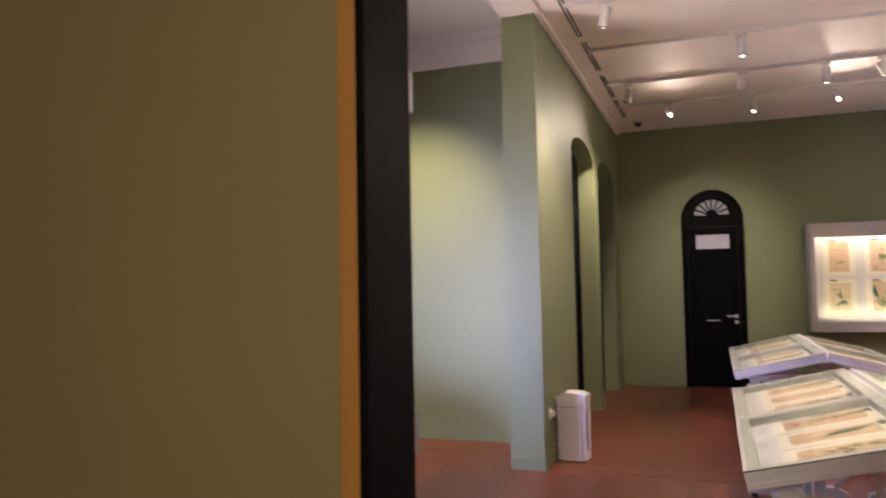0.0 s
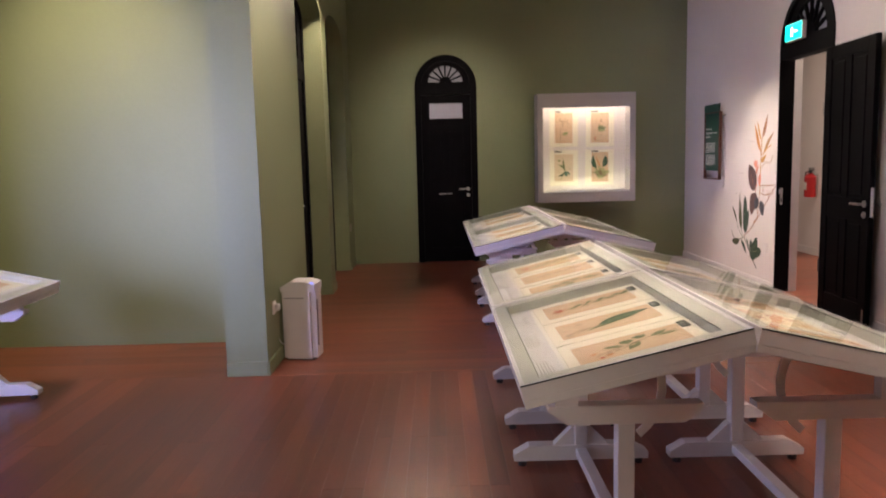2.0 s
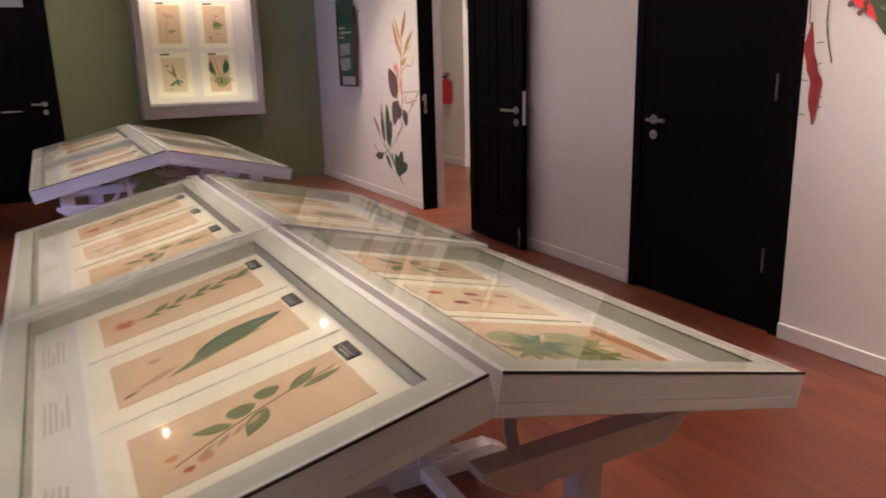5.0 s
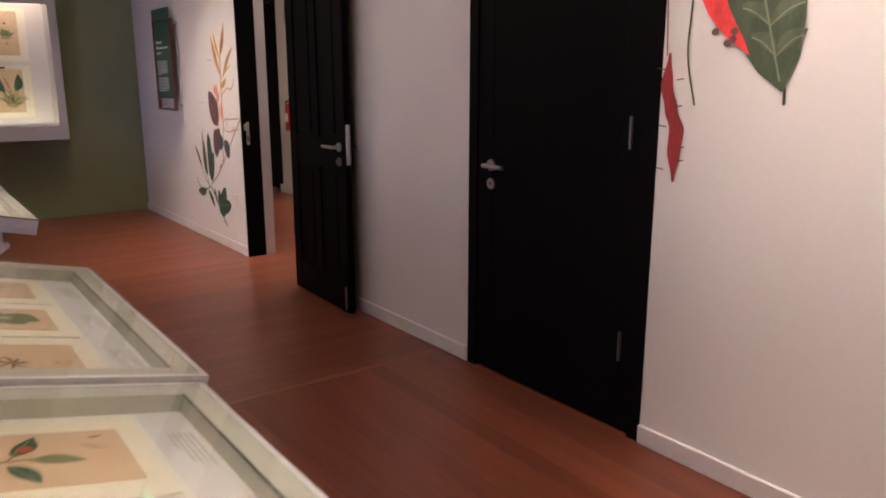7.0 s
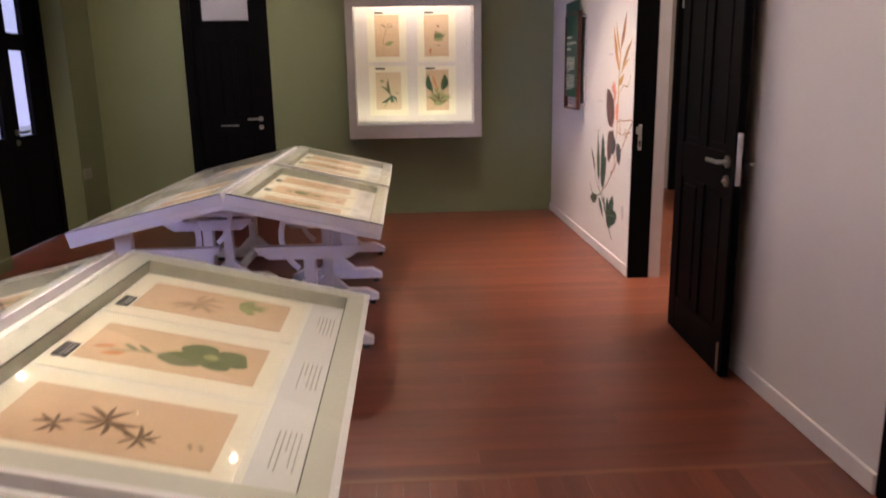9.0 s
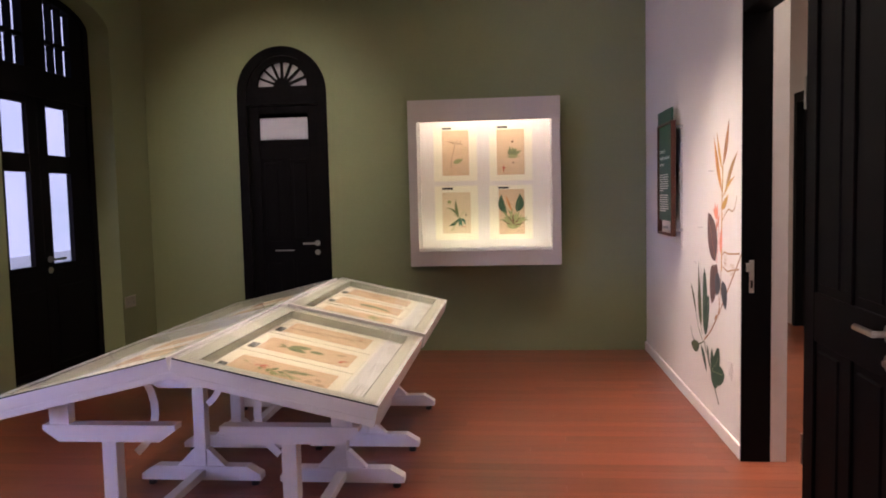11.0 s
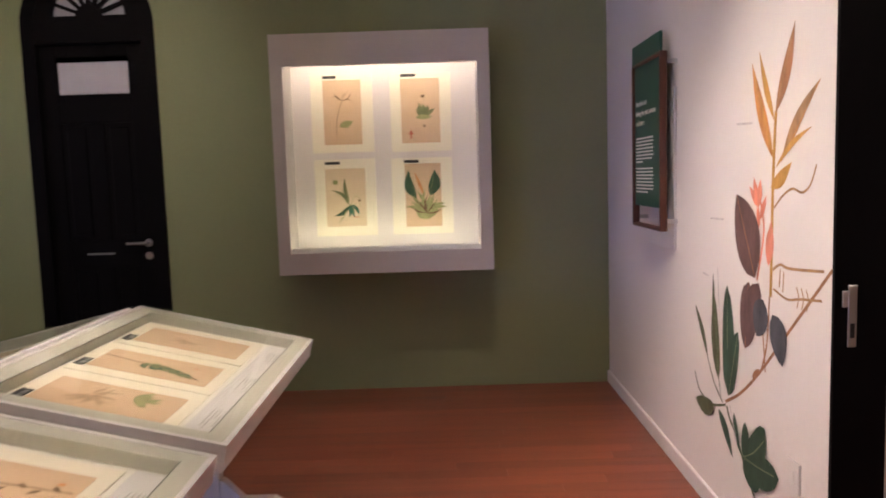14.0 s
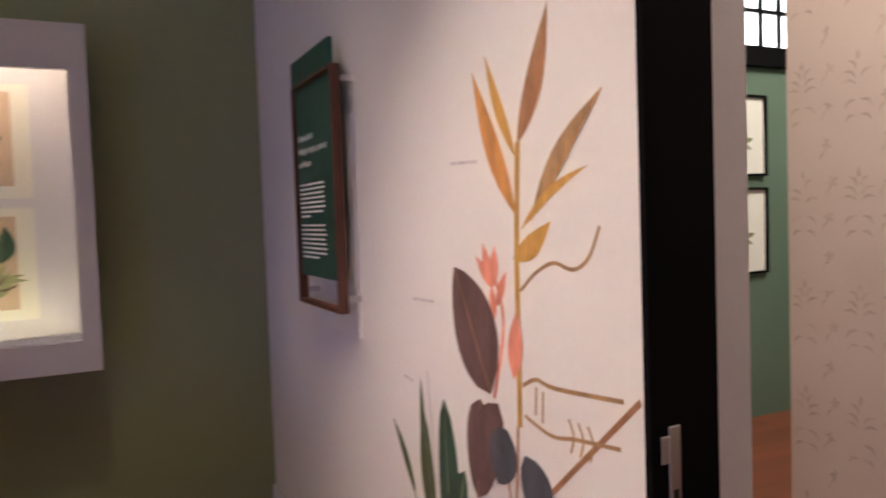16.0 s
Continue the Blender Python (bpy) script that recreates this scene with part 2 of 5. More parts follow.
# ---- the rooms ----
WX, FY, TOP = 4.315, 11.77, 3.78
NEAR0, NEAR1 = 1.93, 2.165
HX = 6.03            # far wall of the corridor next door
A1, A2 = (7.96, 9.42), (9.74, 11.18)

structure("wall_north", wall_bm(-0.9, WX + 0.215, 4.2, FY, FY + 0.3, "y", [(0.60, 1.445, 2.41, 2.835)]), GREEN, "sage green plaster wall with an arched doorway", "wall")
structure("wall_east", wall_bm(-2.5, FY, 4.2, WX, WX + 0.215, "x", [(5.10, 6.17, 2.40, 2.935), (7.96, 8.965, 2.43, 2.935)]), WHITE_WALL, "off-white plaster wall with two arched doorways", "wall")
structure("wall_west", wall_bm(6.385, FY, 4.2, LX - 0.28, LX, "x", [(*A1, 2.88, 3.10), (*A2, 2.88, 3.10)]), GREEN, "sage green plaster wall with two arched verandah doorways", "wall")
structure("wall_south", wall_bm(-3.2, WX, 4.2, NEAR0, NEAR1, "y", [(0.3175, 1.5225, 2.42, 2.985)]), ENTRY_GREEN, "olive painted wall with the entry doorway", "wall")
structure("wall_alcove", wall_bm(-3.0, LX - 0.28, 3.70, 7.37, 7.6, "y"), GREEN, "sage green plaster wall of the side room", "wall")
structure("cornice_alcove", boxes(((-3.0, 7.345, 3.70), (LX - 0.28, 7.6, 4.02)), ((-3.0, 7.30, 3.93), (LX - 0.28, 7.345, 4.02)), bevel=0.006), CEILING, "white painted cornice band above the green side room wall", "cornice")
structure("wall_side_room", wall_bm(NEAR1, 7.37, 4.05, -3.0, -2.72, "x", [(2.4, 5.4, 2.75, 2.75)]), GREEN, "sage green plaster wall of the side room with a window opening", "wall")
structure("wall_entry_hall", wall_bm(-3.2, WX, 4.2, -2.75, -2.5, "y"), ENTRY_GREEN, "olive painted wall of the entry hall", "wall")
structure("wall_entry_side", wall_bm(-2.5, NEAR0, 4.2, -1.45, -1.2, "x"), ENTRY_GREEN, "olive painted side wall of the entry hall", "wall")
structure("ceiling", boxes(((LX - 0.28, NEAR1, TOP), (WX, FY, TOP + 0.1))), CEILING, "flat white plasterboard ceiling", "ceiling")
structure("ceiling_side_room", boxes(((-3.0, NEAR1, 4.02), (LX - 0.28, 7.6, 4.12))), CEILING, "white ceiling of the side room", "ceiling")
structure("ceiling_entry", boxes(((-1.2, -2.5, 3.6), (WX, NEAR0, 3.7))), CEILING, "white ceiling of the entry hall", "ceiling")
structure("beam", boxes(((LX - 0.30, NEAR1, TOP + 0.1), (LX - 0.28, 6.385, 4.02))), CEILING, "white edge of the lowered ceiling", "beam")

# corridor and far room beyond the open door
structure("wall_corridor_papered", wall_bm(5.2, 10.09, 3.6, HX, HX + 0.14, "x"), mottled("pale_wallpaper", (0.60, 0.51, 0.46), (0.66, 0.565, 0.52), 0.75, 3, 60, 0.03), "pale pink-beige wall covered with printed wallpaper", "wall")
structure("wall_corridor", wall_bm(11.2, 13.6, 3.6, HX, HX + 0.14, "x", [(12.1, 12.95, 2.3, 2.3)]), WHITE_WALL, "off-white corridor wall", "wall")
structure("wall_corridor_lintel", boxes(((HX, 10.09, 2.75), (HX + 0.14, 11.2, 3.6))), WHITE_WALL, "off-white wall over the corridor opening", "wall")
structure("wall_corridor_end", wall_bm(WX + 0.215, 8.9, 3.6, 13.6, 13.75, "y"), WHITE_WALL, "off-white end wall of the corridor", "wall")
structure("wall_corridor_west", wall_bm(FY, 13.6, 3.6, WX + 0.1, WX + 0.215, "x"), WHITE_WALL, "off-white corridor wall", "wall")
structure("wall_corridor_south", wall_bm(WX + 0.215, 8.9, 3.6, 5.0, 5.2, "y"), WHITE_WALL, "off-white closing wall of the corridor", "wall")
structure("ceiling_corridor", boxes(((WX + 0.215, 5.0, 3.6), (8.9, 13.75, 3.7))), CEILING, "white corridor ceiling", "ceiling")
structure("wall_far_room", wall_bm(HX + 0.14, 8.9, 3.6, 11.53, 11.7, "y"), TEAL, "grey-green wall of the far room with framed pictures", "wall")
structure("wall_far_room_east", wall_bm(5.2, 11.53, 3.6, 8.8, 8.9, "x"), TEAL, "grey-green wall of the far room", "wall")

floor = structure("floor", boxes(((-1.45, -2.75, -0.1), (WX + 0.215, NEAR0, -0.021)), ((-3.0, NEAR0, -0.1), (WX + 0.215, 13.75, -0.021)), ((WX + 0.215, 5.0, -0.1), (8.9, 13.75, -0.021))), WOOD, "reddish brown timber plank floor", "floor")
structure("ground", boxes(((-300, -300, -0.45), (300, 300, -0.12))), mottled("pale_paving", (0.44, 0.43, 0.43), (0.52, 0.51, 0.50), 0.8), "pale ground outside the house", "ground")


def skirting(name, pairs, material, label):
    bm = bmesh.new()
    for a, b in pairs:
        box(bm, a, b, 0.004)
    structure(name, bm, material, label, "baseboard")


skirting("baseboard_east", [((WX - 0.016, NEAR1, 0), (WX, 5.10, 0.078)), ((WX - 0.016, 6.17, 0), (WX, 7.96, 0.078)), ((WX - 0.016, 8.965, 0), (WX, FY, 0.078))], TRIM, "white painted skirting board")
skirting("baseboard_west", [((LX, 6.37, 0), (LX + 0.015, A1[0], 0.10)), ((LX, A1[1], 0), (LX + 0.015, A2[0], 0.10)), ((LX, A2[1], 0), (LX + 0.015, FY - 0.015, 0.10)), ((LX - 0.28, 6.37, 0), (LX, 6.385, 0.10))], GREEN, "skirting board painted green like the wall")
skirting("baseboard_corridor", [((HX - 0.015, 11.2, 0), (HX, 12.1, 0.10)), ((HX - 0.015, 5.2, 0), (HX, 10.09, 0.10))], TRIM, "white painted skirting board")

# shallow cornice strips where ceiling and long walls meet, and the air slots
structure("cornice_east", boxes(((WX - 0.10, NEAR1, TOP - 0.035), (WX, FY, TOP)), ((WX - 0.05, NEAR1, TOP - 0.07), (WX, FY, TOP - 0.035)), bevel=0.01), CEILING, "white moulded cornice", "cornice")
structure("cornice_west", boxes(((LX - 0.28, NEAR1, TOP - 0.03), (LX + 0.06, 6.385, TOP)), ((LX, 6.385, TOP - 0.03), (LX + 0.06, FY, TOP)), bevel=0.008), CEILING, "white moulded cornice", "cornice")
for y0 in (2.9, 4.55, 6.2, 7.35, 8.55, 9.7):
    slot = thing("air_slot", "black twin linear air slot in the white ceiling", "air vent", pose(LX + 0.25, y0, TOP), group="linear air slots along the ceiling edge")
    part("slot_frame", boxes(((-0.035, 0, -0.004), (0.035, 1.0, 0))), CEILING, slot)
    for dx in (-0.024, 0.006):
        part("slot_opening", boxes(((dx, 0.01, -0.007), (dx + 0.018, 0.99, -0.0045))), DARK_PLASTIC, slot, "black slot")

# ---- doors ----


def frame_outline(half, spring, crown, inner, n=24):
    """The outer and inner line of an arched frame, from floor to floor."""
    out = [(-half, 0)] + arc(-half, half, spring, crown, n) + [(half, 0)]
    r = half - inner
    inn = [(-r, 0)] + arc(-r, r, spring, crown - inner, n) + [(r, 0)]
    return out, inn


def ring(bm, out, inn, lo, hi):
    for i in range(len(out) - 1):
        prism(bm, [out[i], out[i + 1], inn[i + 1], inn[i]], lo, hi, "y")


def lever(parent, x, z, y, turn, plate=False):
    """A steel lever handle; turn is +1 or -1: the way the lever points along x."""
    bm = bmesh.new()
    cyl(bm, 0.026, (x, y, z), (x, y - 0.010, z), 20)
    cyl(bm, 0.010, (x, y - 0.010, z), (x, y - 0.055, z), 12)
    cyl(bm, 0.010, (x - turn * 0.008, y - 0.05, z), (x + turn * 0.125, y - 0.05, z), 12)
    part("handle", bm, STEEL, parent, "brushed steel lever handle", smooth=False)
    bm = bmesh.new()
    cyl(bm, 0.025, (x, y, z - 0.085), (x, y - 0.009, z - 0.085), 20)
    cyl(bm, 0.009, (x, y - 0.009, z - 0.085), (x, y - 0.022, z - 0.085), 10)
    part("lock_cylinder", bm, STEEL, parent, "round steel lock")


def panelled_leaf(parent, x0, x1, height, lo, hi, window=False, panels=True, at=None):
    """A framed and panelled door leaf between x0 and x1; its faces lie at y = lo and y = hi."""
    leaf = part("leaf", boxes(((x0, lo + 0.012, 0.008), (x1, hi - 0.012, height))), BLACK, parent, "black painted panelled door leaf", at=at)
    w = x1 - x0
    st = 0.105
    mid = (0.86, 1.04)
    rails = [(0.008, 0.20), mid, (height - 0.11, height)] + ([(1.80, 1.98), (2.225, height - 0.11)] if window else [])
    for a, b in ((x0, x0 + st), (x1 - st, x1)):
        part("stile", boxes(((a, lo, 0.008), (b, hi, height)), bevel=0.003), BLACK, leaf)
    for a, b in rails:
        part("rail", boxes(((x0 + st, lo + 0.001, a), (x1 - st, hi - 0.001, b)), bevel=0.002), BLACK, leaf)
    if panels:
        cx = (x0 + x1) / 2
        top = 1.80 if window else height - 0.11
        for za, zb in ((0.20, mid[0]), (mid[1], top)):
            part("mullion", boxes(((cx - 0.045, lo + 0.001, za), (cx + 0.045, hi - 0.001, zb)), bevel=0.002), BLACK, leaf)
            for a, b in ((x0 + st, cx - 0.045), (cx + 0.045, x1 - st)):
                bm = bmesh.new()
                box(bm, (a + 0.03, lo + 0.005, za + 0.03), (b - 0.03, hi - 0.005, zb - 0.03), 0.006)
                part("panel", bm, BLACK, leaf)
    return leaf


FROST = mottled("frosted_white_glass", (0.42, 0.42, 0.47), (0.47, 0.47, 0.52), 0.35, 3, 60, 0.02)


def arched_frame(door, half, spring, crown, transom, depth=0.14, proud=0.012, inner=0.085, spokes=8, jamb=None):
    """The black arched frame with its transom and sunburst fanlight; y = 0 is the wall face."""
    out, inn = frame_outline(half, spring, crown, inner)
    jamb = inner if jamb is None else jamb
    bm = bmesh.new()
    ring(bm, out[1:-1], inn[1:-1], -proud, depth)
    for s in (-1, 1):
        a, b = sorted((s * half, s * (half - jamb)))
        box(bm, (a, -proud, 0), (b, depth, spring))
    part("door_frame", bm, BLACK, door, "black painted arched frame")
    part("transom", boxes(((-half + jamb, -proud + 0.004, transom), (half - jamb, depth - 0.02, spring + 0.06 if jamb == inner else spring)), ((-half + inner + 0.001, -proud + 0.005, spring), (half - inner - 0.001, depth - 0.021, spring + 0.06))), BLACK, door)
    r0, z0 = half - inner, spring + 0.06
    h = crown - inner - z0
    fan = part("fanlight_frame", bmesh.new(), BLACK, door, "black sunburst fanlight")
    bm = bmesh.new()
    o = arc(-r0, r0, z0, crown - inner, 24)
    i = arc(-r0 * 0.70, r0 * 0.70, z0, z0 + h * 0.80, 24)
    ring(bm, o, i, 0.02, 0.06)
    i2, i3 = arc(-r0 * 0.24, r0 * 0.24, z0, z0 + h * 0.28, 24), arc(-0.01, 0.01, z0, z0 + 0.005, 24)
    ring(bm, i2, i3, 0.02, 0.06)
    for n in range(1, spokes):
        a = math.pi * n / spokes
        d = Vector((-math.cos(a) * r0 * 0.72, 0, math.sin(a) * h * 0.82))
        p = Vector((0, 0, z0)) + d * 0.2
        q = Vector((0, 0, z0)) + d
        s = Vector((d.z, 0, -d.x)).normalized() * 0.011
        quad = [(p - s), (q - s), (q + s), (p + s)]
        prism(bm, [(v.x, v.z) for v in quad], 0.025, 0.055, "y")
    bmesh.ops.recalc_face_normals(bm, faces=bm.faces)
    bm.to_mesh(fan.data)
    bm.free()
    fan.data.materials.clear()
    fan.data.materials.append(BLACK)
    bm = bmesh.new()
    for (a, za), (b, zb) in zip(i, i[1:]):
        prism(bm, [(a, z0), (b, z0), (b, zb), (a, za)] if za > z0 + 1e-4 and zb > z0 + 1e-4 else ([(a, z0), (b, z0), (b, zb)] if zb > z0 + 1e-4 else [(a, z0), (b, z0), (a, za)]), 0.056, 0.062, "y")
    part("fanlight_pane", bm, FROST, door, "pale frosted fanlight glass")


HINGE_STEEL = plain("dull_steel", (0.20, 0.20, 0.20), 0.5, 1.0)


def hinge(parent, x, z, y):
    bm = bmesh.new()
    cyl(bm, 0.0065, (x, y, z - 0.06), (x, y, z + 0.06), 10)
    box(bm, (x - 0.007, y + 0.002, z - 0.055), (x + 0.007, y + 0.006, z + 0.055))
    part("hinge", bm, HINGE_STEEL, parent, "dull steel butt hinge")


# far door in the green wall
door = thing("door_1", "closed black door with a small frosted window and fanlight", "door", pose(1.0225, FY, 0), kind="structure")
arched_frame(door, 0.4225, 2.41, 2.835, 2.30)
leaf = panelled_leaf(door, -0.3365, 0.3365, 2.298, 0.03, 0.075, window=True)
# unseen sheet behind the leaf, added to block light leaking round it
part("gap_blocker", boxes(((-0.40, 0.0765, 0), (0.40, 0.10, 2.36))), BLACK, door)
part("window_pane", boxes(((-0.225, 0.036, 1.985), (0.225, 0.05, 2.22))), FROST, leaf, "frosted white window pane")
lever(leaf, 0.285, 1.015, 0.03, -1)
part("letter_slot", boxes(((-0.12, 0.022, 0.945), (0.06, 0.03, 0.957)), bevel=0.001), STEEL, leaf, "thin steel bar")

# closed door in the pale wall
door = thing("door_2", "closed black door with steel lever handle and hinges", "door", pose(WX, 5.635, 0, 0, 0, -90), kind="structure")
arched_frame(door, 0.535, 2.40, 2.935, 2.30, proud=0.004, inner=0.06)
leaf = panelled_leaf(door, -0.475, 0.475, 2.295, 0.004, 0.05, panels=False)
part("flush_sheet", boxes(((-0.37, 0.006, 0.20), (0.37, 0.014, 0.86)), ((-0.37, 0.006, 1.04), (0.37, 0.014, 2.18))), BLACK, leaf)
lever(leaf, -0.375, 1.0, 0.004, 1)
for z in (0.36, 1.19, 2.05):
    hinge(leaf, 0.415, z, -0.004)

# open door in the pale wall
door = thing("door_3", "black arched doorway with its panelled leaf folded back open", "door", pose(WX, 8.4625, 0, 0, 0, -90), kind="structure")
arched_frame(door, 0.5025, 2.43, 2.935, 2.31, inner=0.06, depth=0.135, jamb=0.015)
part("jamb_lining", boxes(((-0.5025, 0.135, 0), (-0.492, 0.217, 2.43)), ((0.492, 0.135, 0), (0.5025, 0.217, 2.43))), TRIM, door, "white painted jamb lining")
part("strike_plate", boxes(((-0.4885, 0.024, 0.89), (-0.485, 0.048, 1.06)), ((-0.4885, 0.008, 1.0), (-0.485, 0.024, 1.045)), bevel=0.001), STEEL, door, "steel strike plate")
part("latch_slot", boxes(((-0.485, 0.03, 0.915), (-0.4845, 0.042, 0.955))), BLACK_CARD, door, "dark latch slot")
leaf = panelled_leaf(door, 0.0, 0.79, 2.29, -0.022, 0.022, at=pose(0.505, -0.055, 0, 0, 0, -2.6))
lever(leaf, 0.725, 1.0, -0.022, -1)
bm = bmesh.new()
cyl(bm, 0.024, (0.725, 0.022, 1.0), (0.725, 0.03, 1.0), 16)
cyl(bm, 0.009, (0.725, 0.03, 1.0), (0.725, 0.05, 1.0), 10)
cyl(bm, 0.009, (0.72, 0.046, 1.0), (0.835, 0.046, 1.0), 10)
part("handle", bm, STEEL, leaf, "brushed steel lever handle")
part("lock_plate", boxes(((0.790, -0.012, 0.90), (0.793, 0.012, 1.13)), bevel=0.001), STEEL, leaf, "steel lock face plate")
bm = bmesh.new()
cyl(bm, 0.006, (0.77, -0.03, 0.03), (0.77, -0.03, 0.17), 8)
part("floor_bolt", bm, STEEL, leaf, "steel floor bolt")
bm = bmesh.new()
for a, b in (((-0.02, -0.024, 1.72), (0.0, 0.024, 1.84)), ((-0.02, -0.024, 0.35), (0.0, 0.024, 0.47))):
    box(bm, a, b)
part("hinge", bm, STEEL, leaf, "steel hinges")

# entry doorway with its leaf folded back into the room
door = thing("door_4", "black arched entry doorway with its leaf folded open", "door", pose(0.92, NEAR0, 0), kind="structure")
arched_frame(door, 0.6025, 2.42, 2.985, 2.32, depth=0.245, proud=0.012, inner=0.06, jamb=0.022)
# ochre strip added to carry the orange fringe along the wall edge
part("fringe_strip", boxes(((-0.65, -0.012, 0), (-0.6025, 0.0, 2.42)), ((0.6025, -0.012, 0), (0.65, 0.0, 2.42)), bevel=0.003), mottled("ochre_fringe", (0.33, 0.155, 0.03), (0.40, 0.19, 0.04), 0.5), door, "added ochre strip for the orange fringe beside the frame")
leaf = panelled_leaf(door, -0.85, 0.0, 2.30, -0.02, 0.02, at=pose(-0.60, 0.27, 0, 0, 0, -1.5))
for z in (0.45, 1.12, 1.99):
    part("hinge", boxes(((0.0, -0.018, z - 0.055), (0.012, 0.018, z + 0.055)), bevel=0.002), STEEL, leaf, "pale steel hinge")

# glazed verandah doors
SKY_GLASS = clear_glass("window_glass", (0.74, 0.72, 0.80))


def verandah_door(name, y0, y1):
    half = (y1 - y0) / 2
    d = thing(name, "black glazed double door under a segmental arch", "door", pose(LX - 0.19, (y0 + y1) / 2, 0, 0, 0, 90), kind="structure")
    out, inn = frame_outline(half, 2.88, 3.10, 0.07)
    bm = bmesh.new()
    ring(bm, out, inn, 0, 0.085)
    part("door_frame", bm, BLACK, d)
    part("transom", boxes(((-half + 0.07, 0.003, 2.26), (half - 0.07, 0.08, 2.47)), bevel=0.004), BLACK, d)
    part("transom_mullion", boxes(((-0.13, 0.006, 2.47), (0.13, 0.08, 3.03)), bevel=0.003), BLACK, d)
    for s in (-1, 1):
        a, b = sorted((s * 0.13, s * (half - 0.07)))
        bm = bmesh.new()
        for i in range(1, 3):
            x = (a + 0.17 if s < 0 else a) + (b - a - 0.17) * i / 3
            box(bm, (x - 0.014, 0.02, 2.47), (x + 0.014, 0.07, 3.03))
        box(bm, (a, 0.021, 2.69), (b, 0.069, 2.72))
        e0, e1 = ((a, a + 0.17) if s < 0 else (b - 0.17, b))
        box(bm, (e0, 0.018, 2.44), (e1, 0.072, 3.0))
        part("glazing_bars", bm, BLACK, d, "black glazing bars")
        w = half - 0.07
        c0, c1 = sorted((s * 0.004, s * w))
        leaf = part("leaf", boxes(((c0, 0.025, 0.01), (c1, 0.065, 0.92))), BLACK, d, "black glazed door leaf")
        i0, i1 = (c1 - 0.40, c1 - 0.11) if s < 0 else (c0 + 0.11, c0 + 0.40)
        for u0, u1 in ((c0, i0), (i1, c1)):
            part("stile", boxes(((u0, 0.022, 0.92), (u1, 0.068, 2.26)), bevel=0.003), BLACK, leaf)
        for z0, z1 in ((0.92, 0.96), (1.68, 1.82), (2.20, 2.26)):
            part("rail", boxes(((i0, 0.024, z0), (i1, 0.066, z1)), bevel=0.002), BLACK, leaf)
        part("panel", boxes(((c0 + 0.12, 0.016, 0.16), (c1 - 0.12, 0.026, 0.78)), bevel=0.005), BLACK, leaf)
        for z0, z1 in ((0.96, 1.68), (1.82, 2.20)):
            g = part("pane", boxes(((i0, 0.042, z0), (i1, 0.047, z1))), SKY_GLASS, leaf, "clear window pane")
            g.visible_shadow = False
        if s > 0:
            lever(leaf, 0.055, 1.0, 0.022, 1)
    g = part("transom_pane", boxes(((-half + 0.07, 0.042, 2.44), (half - 0.07, 0.047, 3.03))), SKY_GLASS, d, "clear transom glass")
    g.visible_shadow = False


verandah_door("window_1", *A1)
verandah_door("window_2", *A2)
structure("verandah_wall", boxes(((-4.9, 5.0, -0.1), (-4.75, 15.0, 0.60)), ((-4.9, 5.0, 2.75), (-4.75, 15.0, 3.4))), WHITE_WALL, "white verandah parapet and fascia", "wall")

# pale panel that glows to stand in for the daylit distance beyond the verandah
GLOW_PANEL = mottled("glowing_distance", (0.24, 0.27, 0.33), (0.33, 0.33, 0.46), 0.9, 0.35, 2.5, 0.0)
GLOW_PANEL.node_tree.links.new(GLOW_PANEL.node_tree.nodes["Mix"].outputs[2], GLOW_PANEL.node_tree.nodes["Principled BSDF"].inputs["Emission Color"])
GLOW_PANEL.node_tree.nodes["Principled BSDF"].inputs["Emission Strength"].default_value = 1.0
structure("backdrop", boxes(((-12.5, -20, -0.12), (-12, 40, 9))), GLOW_PANEL, "pale glowing panel in place of the distance outside the verandah", "backdrop")

# exit sign over the open door
sign = thing("exit_sign", "lit green exit sign box above the open door", "exit sign", pose(WX - 0.03, 8.60, 2.535))
part("housing", boxes(((-0.03, -0.165, -0.08), (0.015, 0.165, 0.08)), bevel=0.004), PLASTIC, sign)
part("face", boxes(((-0.033, -0.155, -0.07), (-0.0305, 0.155, 0.07))), glowing("green_exit_glow", (0.0, 0.62, 0.50), 1.6), sign, "glowing green face")
part("pictogram", boxes(((-0.0345, 0.005, -0.04), (-0.0332, 0.04, 0.04)), ((-0.0345, -0.08, -0.008), (-0.0332, -0.03, 0.008))), glowing("white_exit_glow", (0.8, 1.0, 0.9), 2.0), sign, "white pictogram bars")

# ---- botanical sheets ----


def ink(name, c):
    return mottled(name, tuple(v * 0.72 for v in c), tuple(min(1, v * 1.2) for v in c), 0.8, 28, 160, 0.0)


